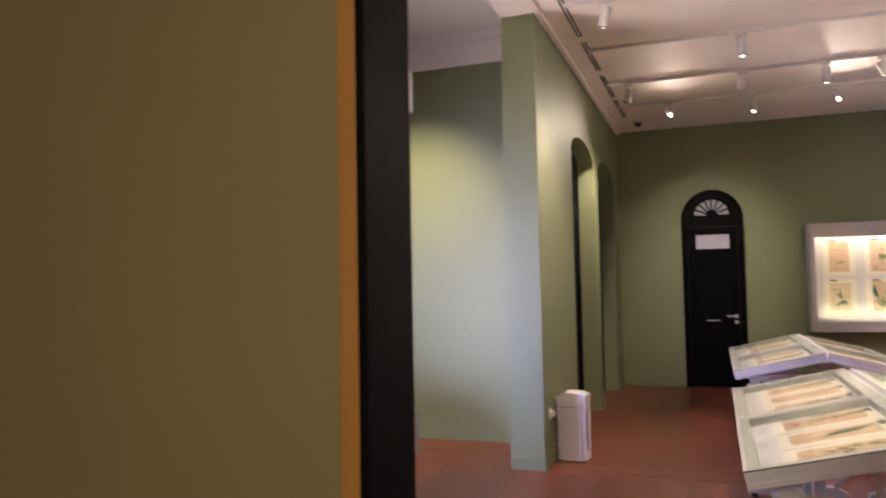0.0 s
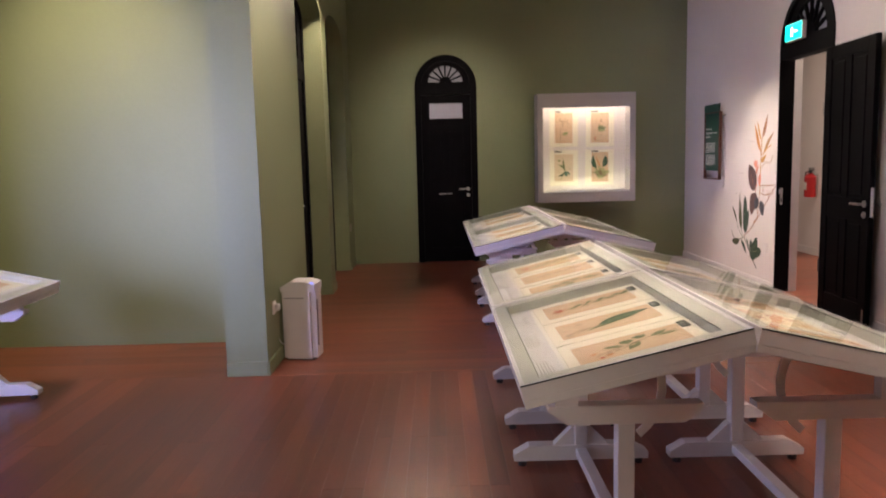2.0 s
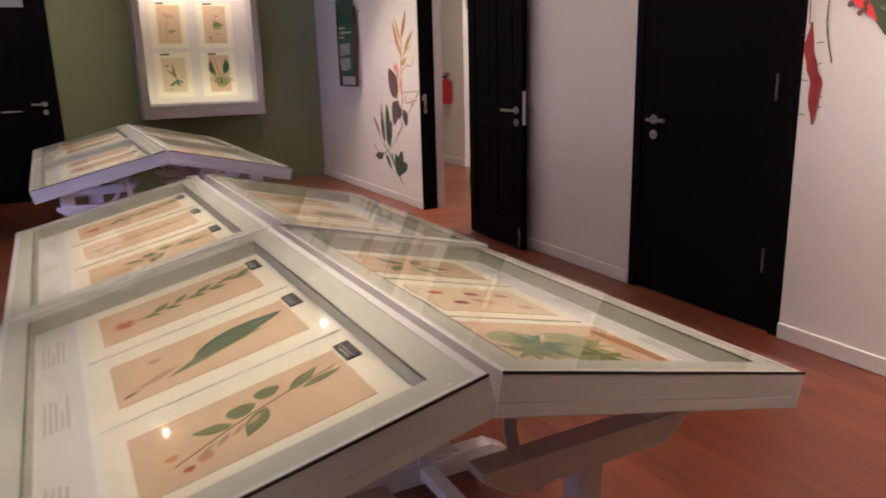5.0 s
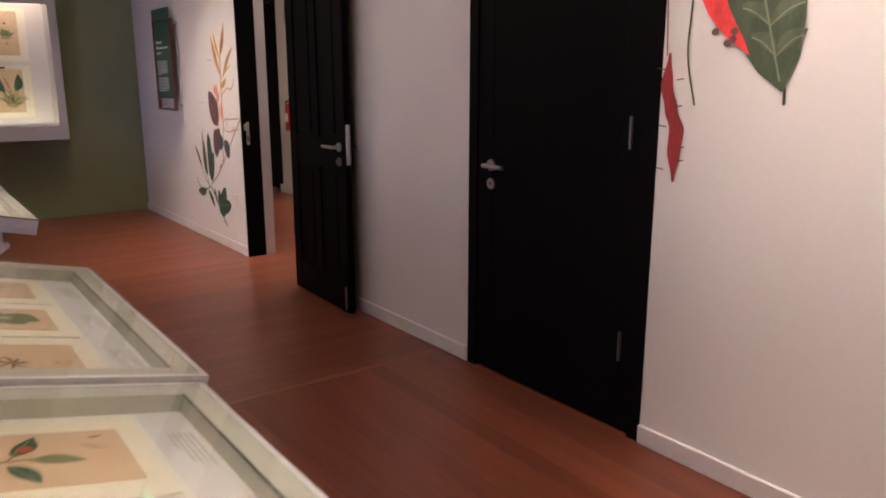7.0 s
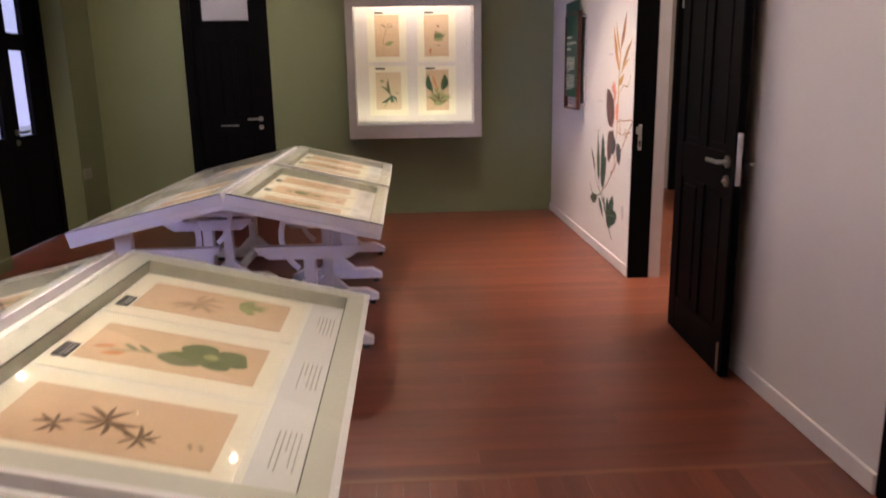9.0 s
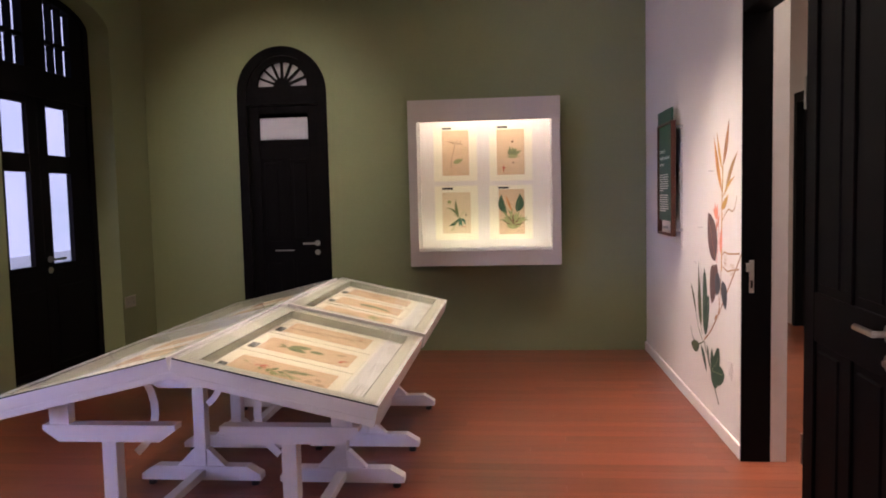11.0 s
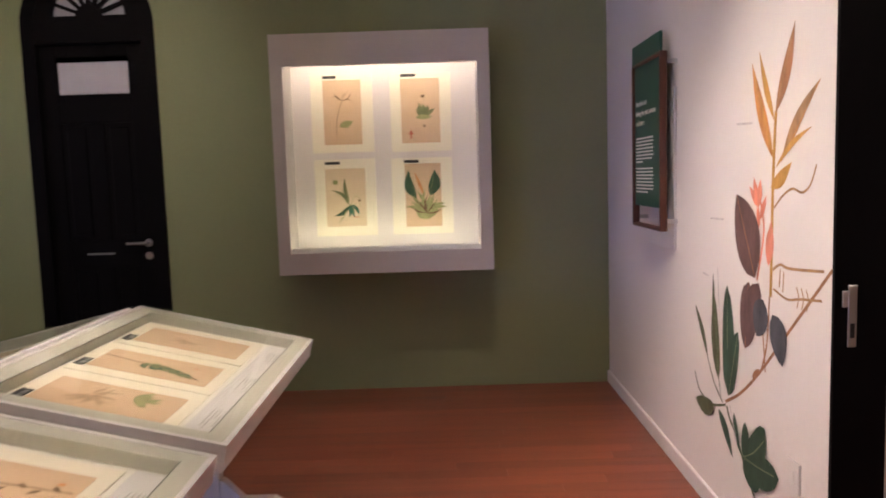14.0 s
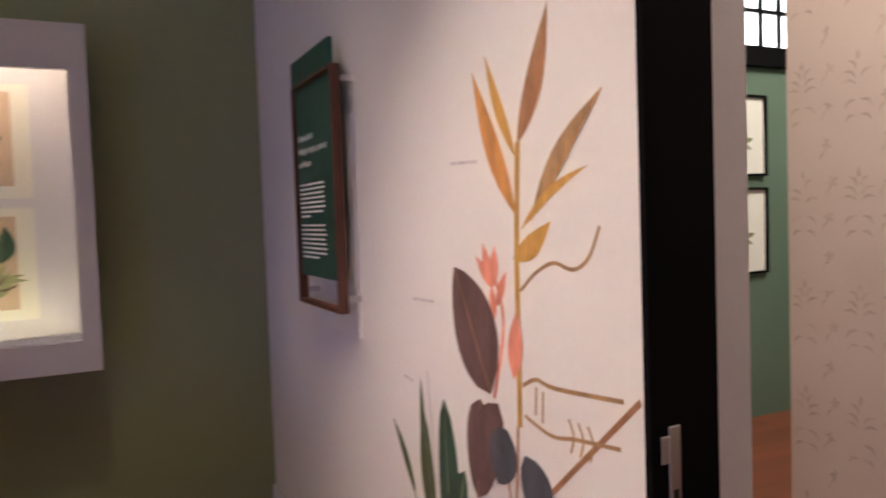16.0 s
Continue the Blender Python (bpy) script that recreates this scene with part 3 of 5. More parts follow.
INK = {"blue_green": ink("blue_green_ink", (0.05, 0.15, 0.10)), "green": ink("leaf_green_ink", (0.165, 0.19, 0.082)), "dark": ink("dark_green_ink", (0.045, 0.10, 0.052)), "rose": ink("rose_ink", (0.60, 0.25, 0.15)), "pale": ink("pale_green_ink", (0.33, 0.34, 0.15)),
       "brown": ink("brown_ink", (0.17, 0.10, 0.05)), "red": ink("red_ink", (0.50, 0.09, 0.05)), "orange": ink("orange_ink", (0.62, 0.27, 0.10)),
       "sepia": ink("faint_sepia_ink", (0.46, 0.33, 0.20)), "crimson": ink("crimson_ink", (0.30, 0.035, 0.035)), "ochre": ink("ochre_ink", (0.60, 0.30, 0.08)), "rust": ink("rust_wash", (0.46, 0.22, 0.10)), "grey": ink("grey_print", (0.42, 0.42, 0.40)), "blue": ink("blue_card", (0.05, 0.10, 0.30))}


def leaf_outline(a, b, width, bend=0.0, n=9, sharp=1.0):
    """The outline of a leaf from its base a to its tip b, bowed sideways by bend."""
    a, b = Vector(a), Vector(b)
    d = b - a
    side = Vector((-d.y, d.x)).normalized()
    left, right = [], []
    for i in range(n + 1):
        s = i / n
        c = a + d * s + side * bend * d.length * math.sin(math.pi * s)
        h = width / 2 * max(0.02, math.sin(math.pi * s ** 0.85) ** sharp)
        left.append(c + side * h)
        right.append(c - side * h)
    return left, right


def flat_leaf(bm, put, a, b, width, bend=0.0, sharp=1.0):
    left, right = leaf_outline(a, b, width, bend, sharp=sharp)
    lv, rv = [bm.verts.new(put(p.x, p.y)) for p in left], [bm.verts.new(put(p.x, p.y)) for p in right]
    for i in range(len(lv) - 1):
        bm.faces.new((lv[i], rv[i], rv[i + 1], lv[i + 1]))


def flat_line(bm, put, points, width):
    """A line of that width through the points, smoothed."""
    pts = [Vector(p) for p in points]
    fine = []
    for i in range(len(pts) - 1):
        p0, p1, p2, p3 = pts[max(i - 1, 0)], pts[i], pts[i + 1], pts[min(i + 2, len(pts) - 1)]
        for k in range(5):
            s = k / 5
            fine.append(0.5 * (2 * p1 + (p2 - p0) * s + (2 * p0 - 5 * p1 + 4 * p2 - p3) * s * s + (3 * p1 - p0 - 3 * p2 + p3) * s ** 3))
    fine.append(pts[-1])
    prev = None
    for i, p in enumerate(fine):
        d = (fine[min(i + 1, len(fine) - 1)] - fine[max(i - 1, 0)])
        side = Vector((-d.y, d.x)).normalized() * width / 2
        pair = bm.verts.new(put(*(p + side))), bm.verts.new(put(*(p - side)))
        if prev:
            bm.faces.new((prev[0], prev[1], pair[1], pair[0]))
        prev = pair


def on_paper(lift=0.0):
    return lambda u, v: (u, v, 0.0052 + lift)


MOUNT_L, MOUNT_W, SHEET_L, SHEET_W = 0.482, 0.350, 0.396, 0.225


def sheet(label, strokes, size=(MOUNT_L, MOUNT_W, SHEET_L, SHEET_W), shift=(-0.002, 0.0), tag=(0.217, 0.085), tag_size=(0.032, 0.080), paper=None):
    """A mounted plate lying flat: card, paper, drawing and its black label. strokes: (ink, kind, ...)."""
    ml, mw, sl, sw = size
    s = thing("botanical_plate", label, "botanical plate", group="mounted botanical plates")
    part("mount", boxes(((-ml / 2, -mw / 2, 0), (ml / 2, mw / 2, 0.0035)), bevel=0.0008), CARD, s, "cream mount card")
    part("paper", boxes(((-sl / 2 + shift[0], -sw / 2 + shift[1], 0.0036), (sl / 2 + shift[0], sw / 2 + shift[1], 0.0048))), paper or PAPER, s, "aged tan paper")
    for n, (colour, kind, *rest) in enumerate(strokes):
        bm = bmesh.new()
        put = on_paper(0.00004 * n)
        if kind == "leaf":
            flat_leaf(bm, put, *rest)
            if rest[2] >= 0.016 and colour in ("green", "dark", "blue_green"):
                rib = bmesh.new()
                (u0, v0), (u1, v1) = rest[0], rest[1]
                flat_line(rib, on_paper(0.00004 * n + 0.00002), [(u0, v0), (u0 + 0.85 * (u1 - u0), v0 + 0.85 * (v1 - v0))], 0.0018)
                part("leaf_rib", rib, INK["pale"], s)
        elif kind == "line":
            flat_line(bm, put, *rest)
        else:
            (u, v), r = rest
            ring_v = [bm.verts.new(put(u + r * (1 + 0.12 * math.sin(3 * a + 20 * r)) * math.cos(a), v + 0.85 * r * math.sin(a))) for a in (2 * math.pi * q / 18 for q in range(18))]
            bm.faces.new(ring_v)
        part({"leaf": "painted_leaf", "line": "painted_stem"}.get(kind, "painted_fruit"), bm, INK[colour], s)
    u, v = tag
    part("caption_label", boxes(((u - tag_size[0] / 2, v - tag_size[1] / 2, 0.0036), (u + tag_size[0] / 2, v + tag_size[1] / 2, 0.006))), BLACK_CARD, s, "black caption label")
    part("caption_text", boxes(((u - tag_size[0] / 2 + 0.006, v - tag_size[1] / 2 + 0.008, 0.0061), (u - tag_size[0] / 2 + 0.009, v + tag_size[1] / 2 - 0.014, 0.0064)), ((u - tag_size[0] / 2 + 0.014, v - tag_size[1] / 2 + 0.008, 0.0061), (u - tag_size[0] / 2 + 0.016, v + tag_size[1] / 2 - 0.006, 0.0064))), INK["grey"], s)
    return s


def spray(rng, colour, at, n, reach, width, facing=0.0, spread=2.4):
    """Leaves that fan out from a point."""
    out = []
    for i in range(n):
        a = facing + spread * ((i + 0.5) / n - 0.5) + rng.uniform(-0.15, 0.15)
        r = reach * rng.uniform(0.7, 1.0)
        out.append((colour, "leaf", at, (at[0] + r * math.cos(a), at[1] + r * math.sin(a)), width * rng.uniform(0.8, 1.15), rng.uniform(-0.12, 0.12)))
    return out


PALE_PAPER = mottled("pale_cream_paper", (0.68, 0.54, 0.36), (0.76, 0.62, 0.44), 0.85, 9, 150, 0.03)
rng = random.Random(7)
faint = [("sepia", "leaf", (-0.10 + 0.03 * i, -0.06 + 0.012 * i), (-0.07 + 0.03 * i, -0.03 + 0.01 * i), 0.012) for i in range(4)]


def leafy(rng, colour, a, b, n, reach, width):
    """Leaves set alternately along a stem from a to b."""
    out = []
    way = math.atan2(b[1] - a[1], b[0] - a[0])
    for i in range(n):
        k = i / (n - 1)
        p = (a[0] + (b[0] - a[0]) * k, a[1] + (b[1] - a[1]) * k)
        ang = way + (1 if i % 2 else -1) * rng.uniform(0.55, 1.0) * (1 - 0.6 * k)
        r = reach * rng.uniform(0.75, 1.1)
        out.append((colour, "leaf", p, (p[0] + r * math.cos(ang), p[1] + r * math.sin(ang)), width * rng.uniform(0.8, 1.15), rng.uniform(-0.1, 0.1)))
    return out


DESIGNS = [
    # rounded leaves along a stem with ochre fruit
    sheet("mounted plate of rounded green leaves on tan paper", [("brown", "line", [(-0.14, -0.05), (-0.02, 0.0), (0.08, 0.03), (0.18, 0.05)], 0.004), ("green", "leaf", (-0.03, 0.0), (-0.10, 0.03), 0.03), ("green", "dot", (-0.01, 0.035), 0.026), ("green", "dot", (0.045, 0.06), 0.024), ("green", "leaf", (0.03, 0.01), (-0.02, -0.06), 0.04), ("green", "leaf", (0.08, 0.03), (0.15, 0.075), 0.03), ("green", "leaf", (0.10, 0.02), (0.185, 0.03), 0.022), ("orange", "dot", (-0.09, -0.06), 0.014), ("orange", "dot", (-0.14, -0.02), 0.012), ("red", "dot", (-0.12, -0.075), 0.010)] + faint),
    # one long dark leaf
    sheet("mounted plate of one long dark green leaf", [("green", "leaf", (-0.10, -0.065), (0.13, -0.005), 0.032, 0.05), ("dark", "leaf", (-0.04, -0.02), (0.18, 0.045), 0.072, 0.05, 0.8), ("pale", "line", [(-0.04, -0.02), (0.06, 0.022), (0.165, 0.043)], 0.003), ("sepia", "line", [(-0.15, -0.09), (-0.09, -0.04), (-0.04, -0.02)], 0.003), ("sepia", "leaf", (-0.16, -0.06), (-0.06, -0.02), 0.02), ("sepia", "dot", (-0.11, 0.05), 0.014), ("sepia", "line", [(-0.18, -0.07), (-0.10, -0.03)], 0.003), ("brown", "leaf", (-0.19, -0.08), (-0.15, -0.07), 0.01)]),
    # flowering branch
    sheet("mounted plate of a flowering branch with narrow leaves", [("brown", "line", [(-0.17, -0.02), (-0.05, 0.0), (0.10, 0.03)], 0.004)] + [("rose", "dot", (-0.14 + 0.02 * math.cos(2.3 * q), -0.012 + 0.018 * math.sin(2.3 * q)), 0.007 + 0.002 * (q % 3)) for q in range(6)] + spray(rng, "red", (-0.13, -0.01), 6, 0.05, 0.009, 3.1, 3.0) + leafy(rng, "green", (-0.10, -0.01), (0.16, 0.04), 10, 0.066, 0.024)),
    # five green leaves with a berry
    sheet("mounted plate of five glossy green leaves with a red berry", [("brown", "line", [(0.16, 0.02), (0.05, 0.01), (-0.04, 0.0)], 0.004)] + [("dark", "leaf", (0.015, -0.012), (0.085, -0.085), 0.036, 0.08), ("dark", "leaf", (-0.01, -0.015), (-0.055, -0.095), 0.036, -0.06), ("green", "leaf", (-0.035, 0.005), (-0.125, 0.02), 0.038, 0.06), ("dark", "leaf", (0.0, 0.02), (-0.04, 0.098), 0.036, 0.06), ("green", "leaf", (0.045, 0.02), (0.095, 0.088), 0.034, -0.05), ("green", "line", [(0.015, -0.012), (0.085, -0.085)], 0.0022), ("pale", "line", [(-0.035, 0.005), (-0.125, 0.02)], 0.002), ("pale", "line", [(0.0, 0.02), (-0.04, 0.098)], 0.002), ("brown", "line", [(0.0, 0.004), (-0.03, -0.035)], 0.003), ("red", "dot", (-0.035, -0.042), 0.015), ("sepia", "leaf", (-0.12, -0.05), (-0.17, -0.02), 0.014), ("brown", "leaf", (-0.14, -0.075), (-0.17, -0.085), 0.008)]),
    # red seeds
    sheet("mounted plate of six scattered dark red seeds", [("red", "leaf", (0.115, -0.045), (0.065, -0.05), 0.03, 0, 0.5), ("crimson", "leaf", (0.005, -0.05), (-0.04, -0.047), 0.028, 0, 0.5), ("red", "leaf", (-0.09, -0.05), (-0.13, -0.046), 0.025, 0, 0.5), ("crimson", "leaf", (0.085, 0.045), (0.04, 0.04), 0.028, 0, 0.5), ("orange", "leaf", (0.015, 0.012), (-0.02, 0.018), 0.022, 0, 0.5), ("orange", "leaf", (-0.01, 0.03), (-0.05, 0.022), 0.022, 0, 0.5), ("ochre", "leaf", (-0.095, 0.062), (-0.14, 0.052), 0.03, 0, 0.5), ("sepia", "line", [(0.15, -0.012), (0.14, -0.03), (0.115, -0.043)], 0.003)], (0.43, 0.325, 0.33, 0.235), (-0.012, 0.0), (0.19, 0.06), (0.034, 0.078), PALE_PAPER),
    # lobed mass of green
    sheet("mounted plate of a broad lobed green plant", [("green", "dot", (-0.02, 0.03), 0.05), ("green", "dot", (-0.07, 0.0), 0.05), ("green", "dot", (-0.12, -0.02), 0.045), ("green", "dot", (-0.05, -0.035), 0.045), ("green", "dot", (-0.10, 0.035), 0.035), ("green", "dot", (-0.14, 0.01), 0.03), ("pale", "dot", (-0.08, -0.005), 0.018), ("green", "line", [(0.0, 0.02), (0.07, 0.03), (0.14, 0.045)], 0.005), ("orange", "leaf", (0.10, 0.05), (0.15, 0.075), 0.024), ("orange", "leaf", (0.13, 0.02), (0.18, 0.045), 0.022), ("green", "leaf", (0.05, 0.03), (0.09, -0.01), 0.014), ("green", "leaf", (0.08, 0.03), (0.12, 0.0), 0.014)]),
    # dark spidery leaves
    sheet("mounted plate of dark spidery compound leaves", spray(rng, "brown", (0.02, 0.0), 9, 0.07, 0.011, 0.5, 6.0) + spray(rng, "brown", (0.10, 0.035), 7, 0.05, 0.009, 0.2, 5.6) + spray(rng, "brown", (-0.05, 0.045), 8, 0.055, 0.009, 3.3, 5.6) + [("brown", "line", [(0.1, 0.035), (0.02, 0.0), (-0.05, 0.045)], 0.003), ("sepia", "leaf", (-0.14, 0.03), (-0.15, 0.06), 0.01), ("sepia", "leaf", (-0.16, 0.03), (-0.17, 0.06), 0.01)]),
    # faded pale plant
    sheet("faded mounted plate of a pale green plant", spray(rng, "sepia", (0.05, 0.0), 9, 0.10, 0.018, 2.6, 4.6) + spray(rng, "pale", (-0.06, -0.03), 7, 0.09, 0.024, 3.2, 2.6)),
    # stem across the sheet
    sheet("mounted plate of a long brown flower stem", [("brown", "line", [(-0.19, -0.02), (-0.05, -0.01), (0.08, 0.01), (0.19, 0.03)], 0.005)] + [("brown", "leaf", (-0.16 + 0.035 * i, -0.015 + 0.006 * i), (-0.14 + 0.035 * i, -0.04 + 0.05 * (i % 2) + 0.006 * i), 0.012) for i in range(9)] + [("orange", "dot", (-0.15, -0.05), 0.009)]),
    # four broad pale leaves
    sheet("mounted plate of broad rounded leaves with red seed pods", [("sepia", "line", [(0.14, -0.06), (0.10, -0.01), (0.04, 0.0), (-0.07, 0.0)], 0.003), ("green", "leaf", (0.085, -0.005), (-0.005, -0.05), 0.056, 0.03, 0.6), ("green", "leaf", (0.09, 0.0), (0.0, 0.045), 0.054, -0.03, 0.6), ("green", "leaf", (-0.005, -0.002), (-0.07, -0.005), 0.046, 0.02, 0.6), ("green", "leaf", (0.10, 0.0), (0.135, -0.02), 0.022, 0, 0.6), ("green", "leaf", (0.09, 0.01), (0.13, 0.03), 0.018, 0, 0.6), ("pale", "line", [(0.085, -0.005), (-0.005, -0.05)], 0.002), ("pale", "line", [(0.09, 0.0), (0.0, 0.045)], 0.002), ("brown", "leaf", (-0.115, -0.04), (-0.16, -0.05), 0.016), ("red", "leaf", (-0.15, 0.045), (-0.19, 0.03), 0.02), ("red", "leaf", (-0.15, 0.045), (-0.165, 0.075), 0.018)]),
    # leaf spray with pink flowers
    sheet("mounted plate of a pink flower cluster with many green leaves", leafy(rng, "green", (0.05, 0.02), (-0.07, -0.03), 9, 0.055, 0.019) + leafy(rng, "pale", (0.02, 0.03), (-0.05, 0.05), 6, 0.045, 0.014) + leafy(rng, "pale", (0.08, 0.0), (0.02, 0.05), 6, 0.04, 0.017) + [("rose", "dot", (0.085 + 0.022 * math.cos(2.1 * q), -0.01 + 0.02 * math.sin(2.1 * q)), 0.009 + 0.002 * (q % 3)) for q in range(6)] + spray(rng, "red", (0.085, -0.01), 5, 0.028, 0.008, 0.4, 5.8) + [("pale", "dot", (0.155, -0.025), 0.010), ("sepia", "dot", (-0.12, 0.055), 0.016), ("sepia", "dot", (-0.145, 0.015), 0.014), ("sepia", "dot", (-0.17, 0.07), 0.016)]),
    # twig with a dark clump
    sheet("mounted plate of a twig with a dense dark leaf clump", [("brown", "line", [(0.19, -0.03), (0.08, -0.01), (-0.02, 0.01)], 0.006)] + leafy(rng, "dark", (0.05, 0.0), (-0.10, 0.03), 11, 0.048, 0.026) + leafy(rng, "green", (0.04, -0.02), (-0.11, 0.05), 11, 0.044, 0.022) + [("red", "dot", (-0.12, -0.05), 0.008), ("brown", "leaf", (-0.13, 0.05), (-0.17, 0.07), 0.010)]),
    # dense green painting without a mount
    sheet("unframed painting of a dense green plant on washed tan paper", [("sepia", "dot", (0.06, 0.02), 0.075), ("pale", "dot", (0.10, -0.04), 0.06), ("pale", "dot", (-0.02, 0.05), 0.07), ("pale", "dot", (-0.05, -0.04), 0.06)] + spray(rng, "blue_green", (0.06, 0.0), 11, 0.10, 0.022, 0.4, 6.0) + spray(rng, "green", (0.11, 0.04), 9, 0.08, 0.018, 2.0, 5.6) + spray(rng, "pale", (-0.04, 0.0), 11, 0.11, 0.024, 3.0, 5.2) + spray(rng, "green", (-0.06, 0.06), 8, 0.08, 0.016, 1.2, 5.0) + [("brown", "line", [(-0.165, -0.05), (-0.17, -0.03), (-0.18, -0.035)], 0.004), ("rust", "leaf", (-0.17, -0.12), (-0.20, 0.12), 0.05, 0.02, 0.4)], (0.47, 0.335, 0.45, 0.315), (0.0, 0.0), (0.23, 0.10), (0.02, 0.05)),
    # faint sheet with hardly any drawing
    sheet("mounted plate of blank-looking faded tan paper", spray(rng, "sepia", (0.02, 0.0), 6, 0.07, 0.012, 1.2, 4.0)),
]
TILT = math.degrees(math.atan2(0.17, 0.735))

# ---- display tables ----
CASE_W, CASE_L, CASE_H, LOW = 0.756, 1.271, 0.085, 0.711


def display_table(sealed=0):
    """One sloped glazed case on its trestle stand, with a dark seal at the end named by sealed (-1, 1 or none). Local origin on the floor below the middle of the low edge;
    x runs from the low edge up to the ridge, y along the case."""
    top = thing("display_table", "white display table with a sloped glass top over botanical plates", "display table", group="sloped display tables in rows")
    tilt = pose(0, 0, LOW, 0, -TILT, 0)
    h, w, e = CASE_L / 2, CASE_W, 0.016
    lo, hi, en, deep = 0.070, w - 0.078, h - 0.071, -0.050
    case = part("case", boxes(((0, -h, -CASE_H), (w, h, deep - 0.008)), bevel=0.002), TABLE_WHITE, top, "white lacquered case", at=tilt)
    for a, b in (((0, -h, deep - 0.008), (e, h, -0.008)), ((w - e, -h, deep - 0.008), (w, h, -0.008)), ((e, -h, deep - 0.008), (w - e, -h + e, -0.008)), ((e, h - e, deep - 0.008), (w - e, h, -0.008))):
        part("case_side", boxes((a, b)), TABLE_WHITE, case)
    for a, b in (((e, -h + e, deep - 0.008), (lo, h - e, -0.010)), ((hi, -h + e, deep - 0.008), (w - e, h - e, -0.010)), ((lo, -h + e, deep - 0.008), (hi, -en, -0.010)), ((lo, en, deep - 0.008), (hi, h - e, -0.010))):
        part("inner_border", boxes((a, b)), LINING, case, "pale grey-green border")
    part("bed", boxes(((lo, -en, deep - 0.008), (hi, en, deep))), BOARD, case, "cream mounting bed")
    g = part("glass_top", boxes(((0.001, -h + 0.001, -0.006), (w - 0.001, h - 0.001, 0.0))), GLASS, top, "clear glass top", at=tilt)
    g.visible_shadow = False
    if sealed:
        y0, y1 = sorted((sealed * (h + 0.001), sealed * (h - 0.003)))
        part("seal", boxes(((0.0, y0, -0.0105), (w, y1, -0.006))), BLACK_CARD, top, "thin dark seal under the glass", at=tilt)
    for x in (lo - 0.003, hi):
        part("shadow_gap", boxes(((x, -en, -0.0135), (x + 0.003, en, -0.0095))), SEAM_GREY, case, "thin dark joint beside the border")
    caption = part("text_panel", boxes(((lo + 0.002, -en + 0.004, deep), (0.168, en - 0.004, deep + 0.0006))), CAPTION_GREY, case, "pale grey caption panel")
    for n, y in enumerate((-0.365, 0.0, 0.365)):
        bm = bmesh.new()
        for k in range(5):
            length = (0.16, 0.15, 0.155, 0.14, 0.08)[(k + n) % 5]
            box(bm, (0.088 + 0.011 * k, y - 0.08, deep + 0.0008), (0.0915 + 0.011 * k, y - 0.08 + length, deep + 0.0012))
        tagged(part("printed_text", bm, INK["grey"], case, "lines of small grey print"), kind="stuff")
    k = 0.17 / 0.725
    for s in (-1, 1):
        y = s * 0.405
        bm = bmesh.new()
        prism(bm, [(0.06, 0.03), (0.06, 0.06), (0.13, 0.10), (0.61, 0.10), (0.68, 0.06), (0.68, 0.03)], y - 0.032, y + 0.032, "y")
        foot = part("foot", bm, TABLE_WHITE, top)
        bm = bmesh.new()
        prism(bm, [(0.245, 0.10), (0.495, 0.10), (0.41, 0.185), (0.33, 0.185)], y - 0.022, y + 0.022, "y")
        part("gusset", bm, TABLE_WHITE, top)
        for x in (0.10, 0.64):
            bm = bmesh.new()
            cyl(bm, 0.02, (x, y, 0), (x, y, 0.03), 12)
            part("foot_pad", bm, DARK_PLASTIC, foot, "black rubber foot pad")
        part("post", boxes(((0.340, y - 0.03, 0.10), (0.400, y + 0.03, 0.500)), bevel=0.003), TABLE_WHITE, top)
        bm = bmesh.new()
        prism(bm, [(0.10, 0.545), (0.165, 0.499), (0.575, 0.499), (0.64, 0.545), (0.64, 0.565), (0.10, 0.565)], y - 0.03, y + 0.03, "y")
        part("bearer", bm, TABLE_WHITE, top)
        bm = bmesh.new()
        zz = LOW - CASE_H
        prism(bm, [(0.125, 0.565), (0.205, 0.565), (0.205, zz + k * 0.205 - 0.001), (0.125, zz + k * 0.125 - 0.001)], y - 0.022, y + 0.022, "y")
        part("hinge_block", bm, TABLE_WHITE, top)
        bm = bmesh.new()
        for i in range(8):
            a0, a1 = radians(-52 + 12 * i), radians(-40 + 12 * i)
            c, r0, r1 = (0.30, 0.60), 0.205, 0.235
            prism(bm, [(c[0] + r * math.cos(a), c[1] + r * math.sin(a)) for r, a in ((r0, a0), (r1, a0), (r1, a1), (r0, a1))], y - s * 0.06 - 0.004, y - s * 0.06 + 0.004, "y")
        bmesh.ops.remove_doubles(bm, verts=bm.verts, dist=1e-5)
        part("tilt_quadrant", bm, TABLE_WHITE, top, "white curved tilt quadrant")
    part("stretcher", boxes(((0.345, -0.40, 0.045), (0.395, 0.40, 0.085)), bevel=0.003), TABLE_WHITE, top)
    for ob in top.children:
        if ob.name.split(".")[0] in ("foot", "gusset", "post", "bearer", "hinge_block", "tilt_quadrant", "stretcher"):
            ob.matrix_basis = pose(0.02, 0, 0)
    return top


PLACES = [(1.128, 4.405, 0, (0, 1, 2), -1), (1.131, 5.69, 0, (0, 8, 2), 0), (2.628, 4.40, 180, (3, 4, 12), 1), (2.652, 5.70, 180, (7, 5, 6), 0),
          (1.164, 8.15, 0, (7, 2, 8), -1), (1.166, 9.44, 0, (8, 1, 2), 0), (2.664, 8.145, 180, (8, 9, 10), 1), (2.670, 9.48, 180, (13, 11, 7), 0), (-1.53, 5.62, 184, (1, 2, 0), -1)]
used = set()
MASTERS = {}
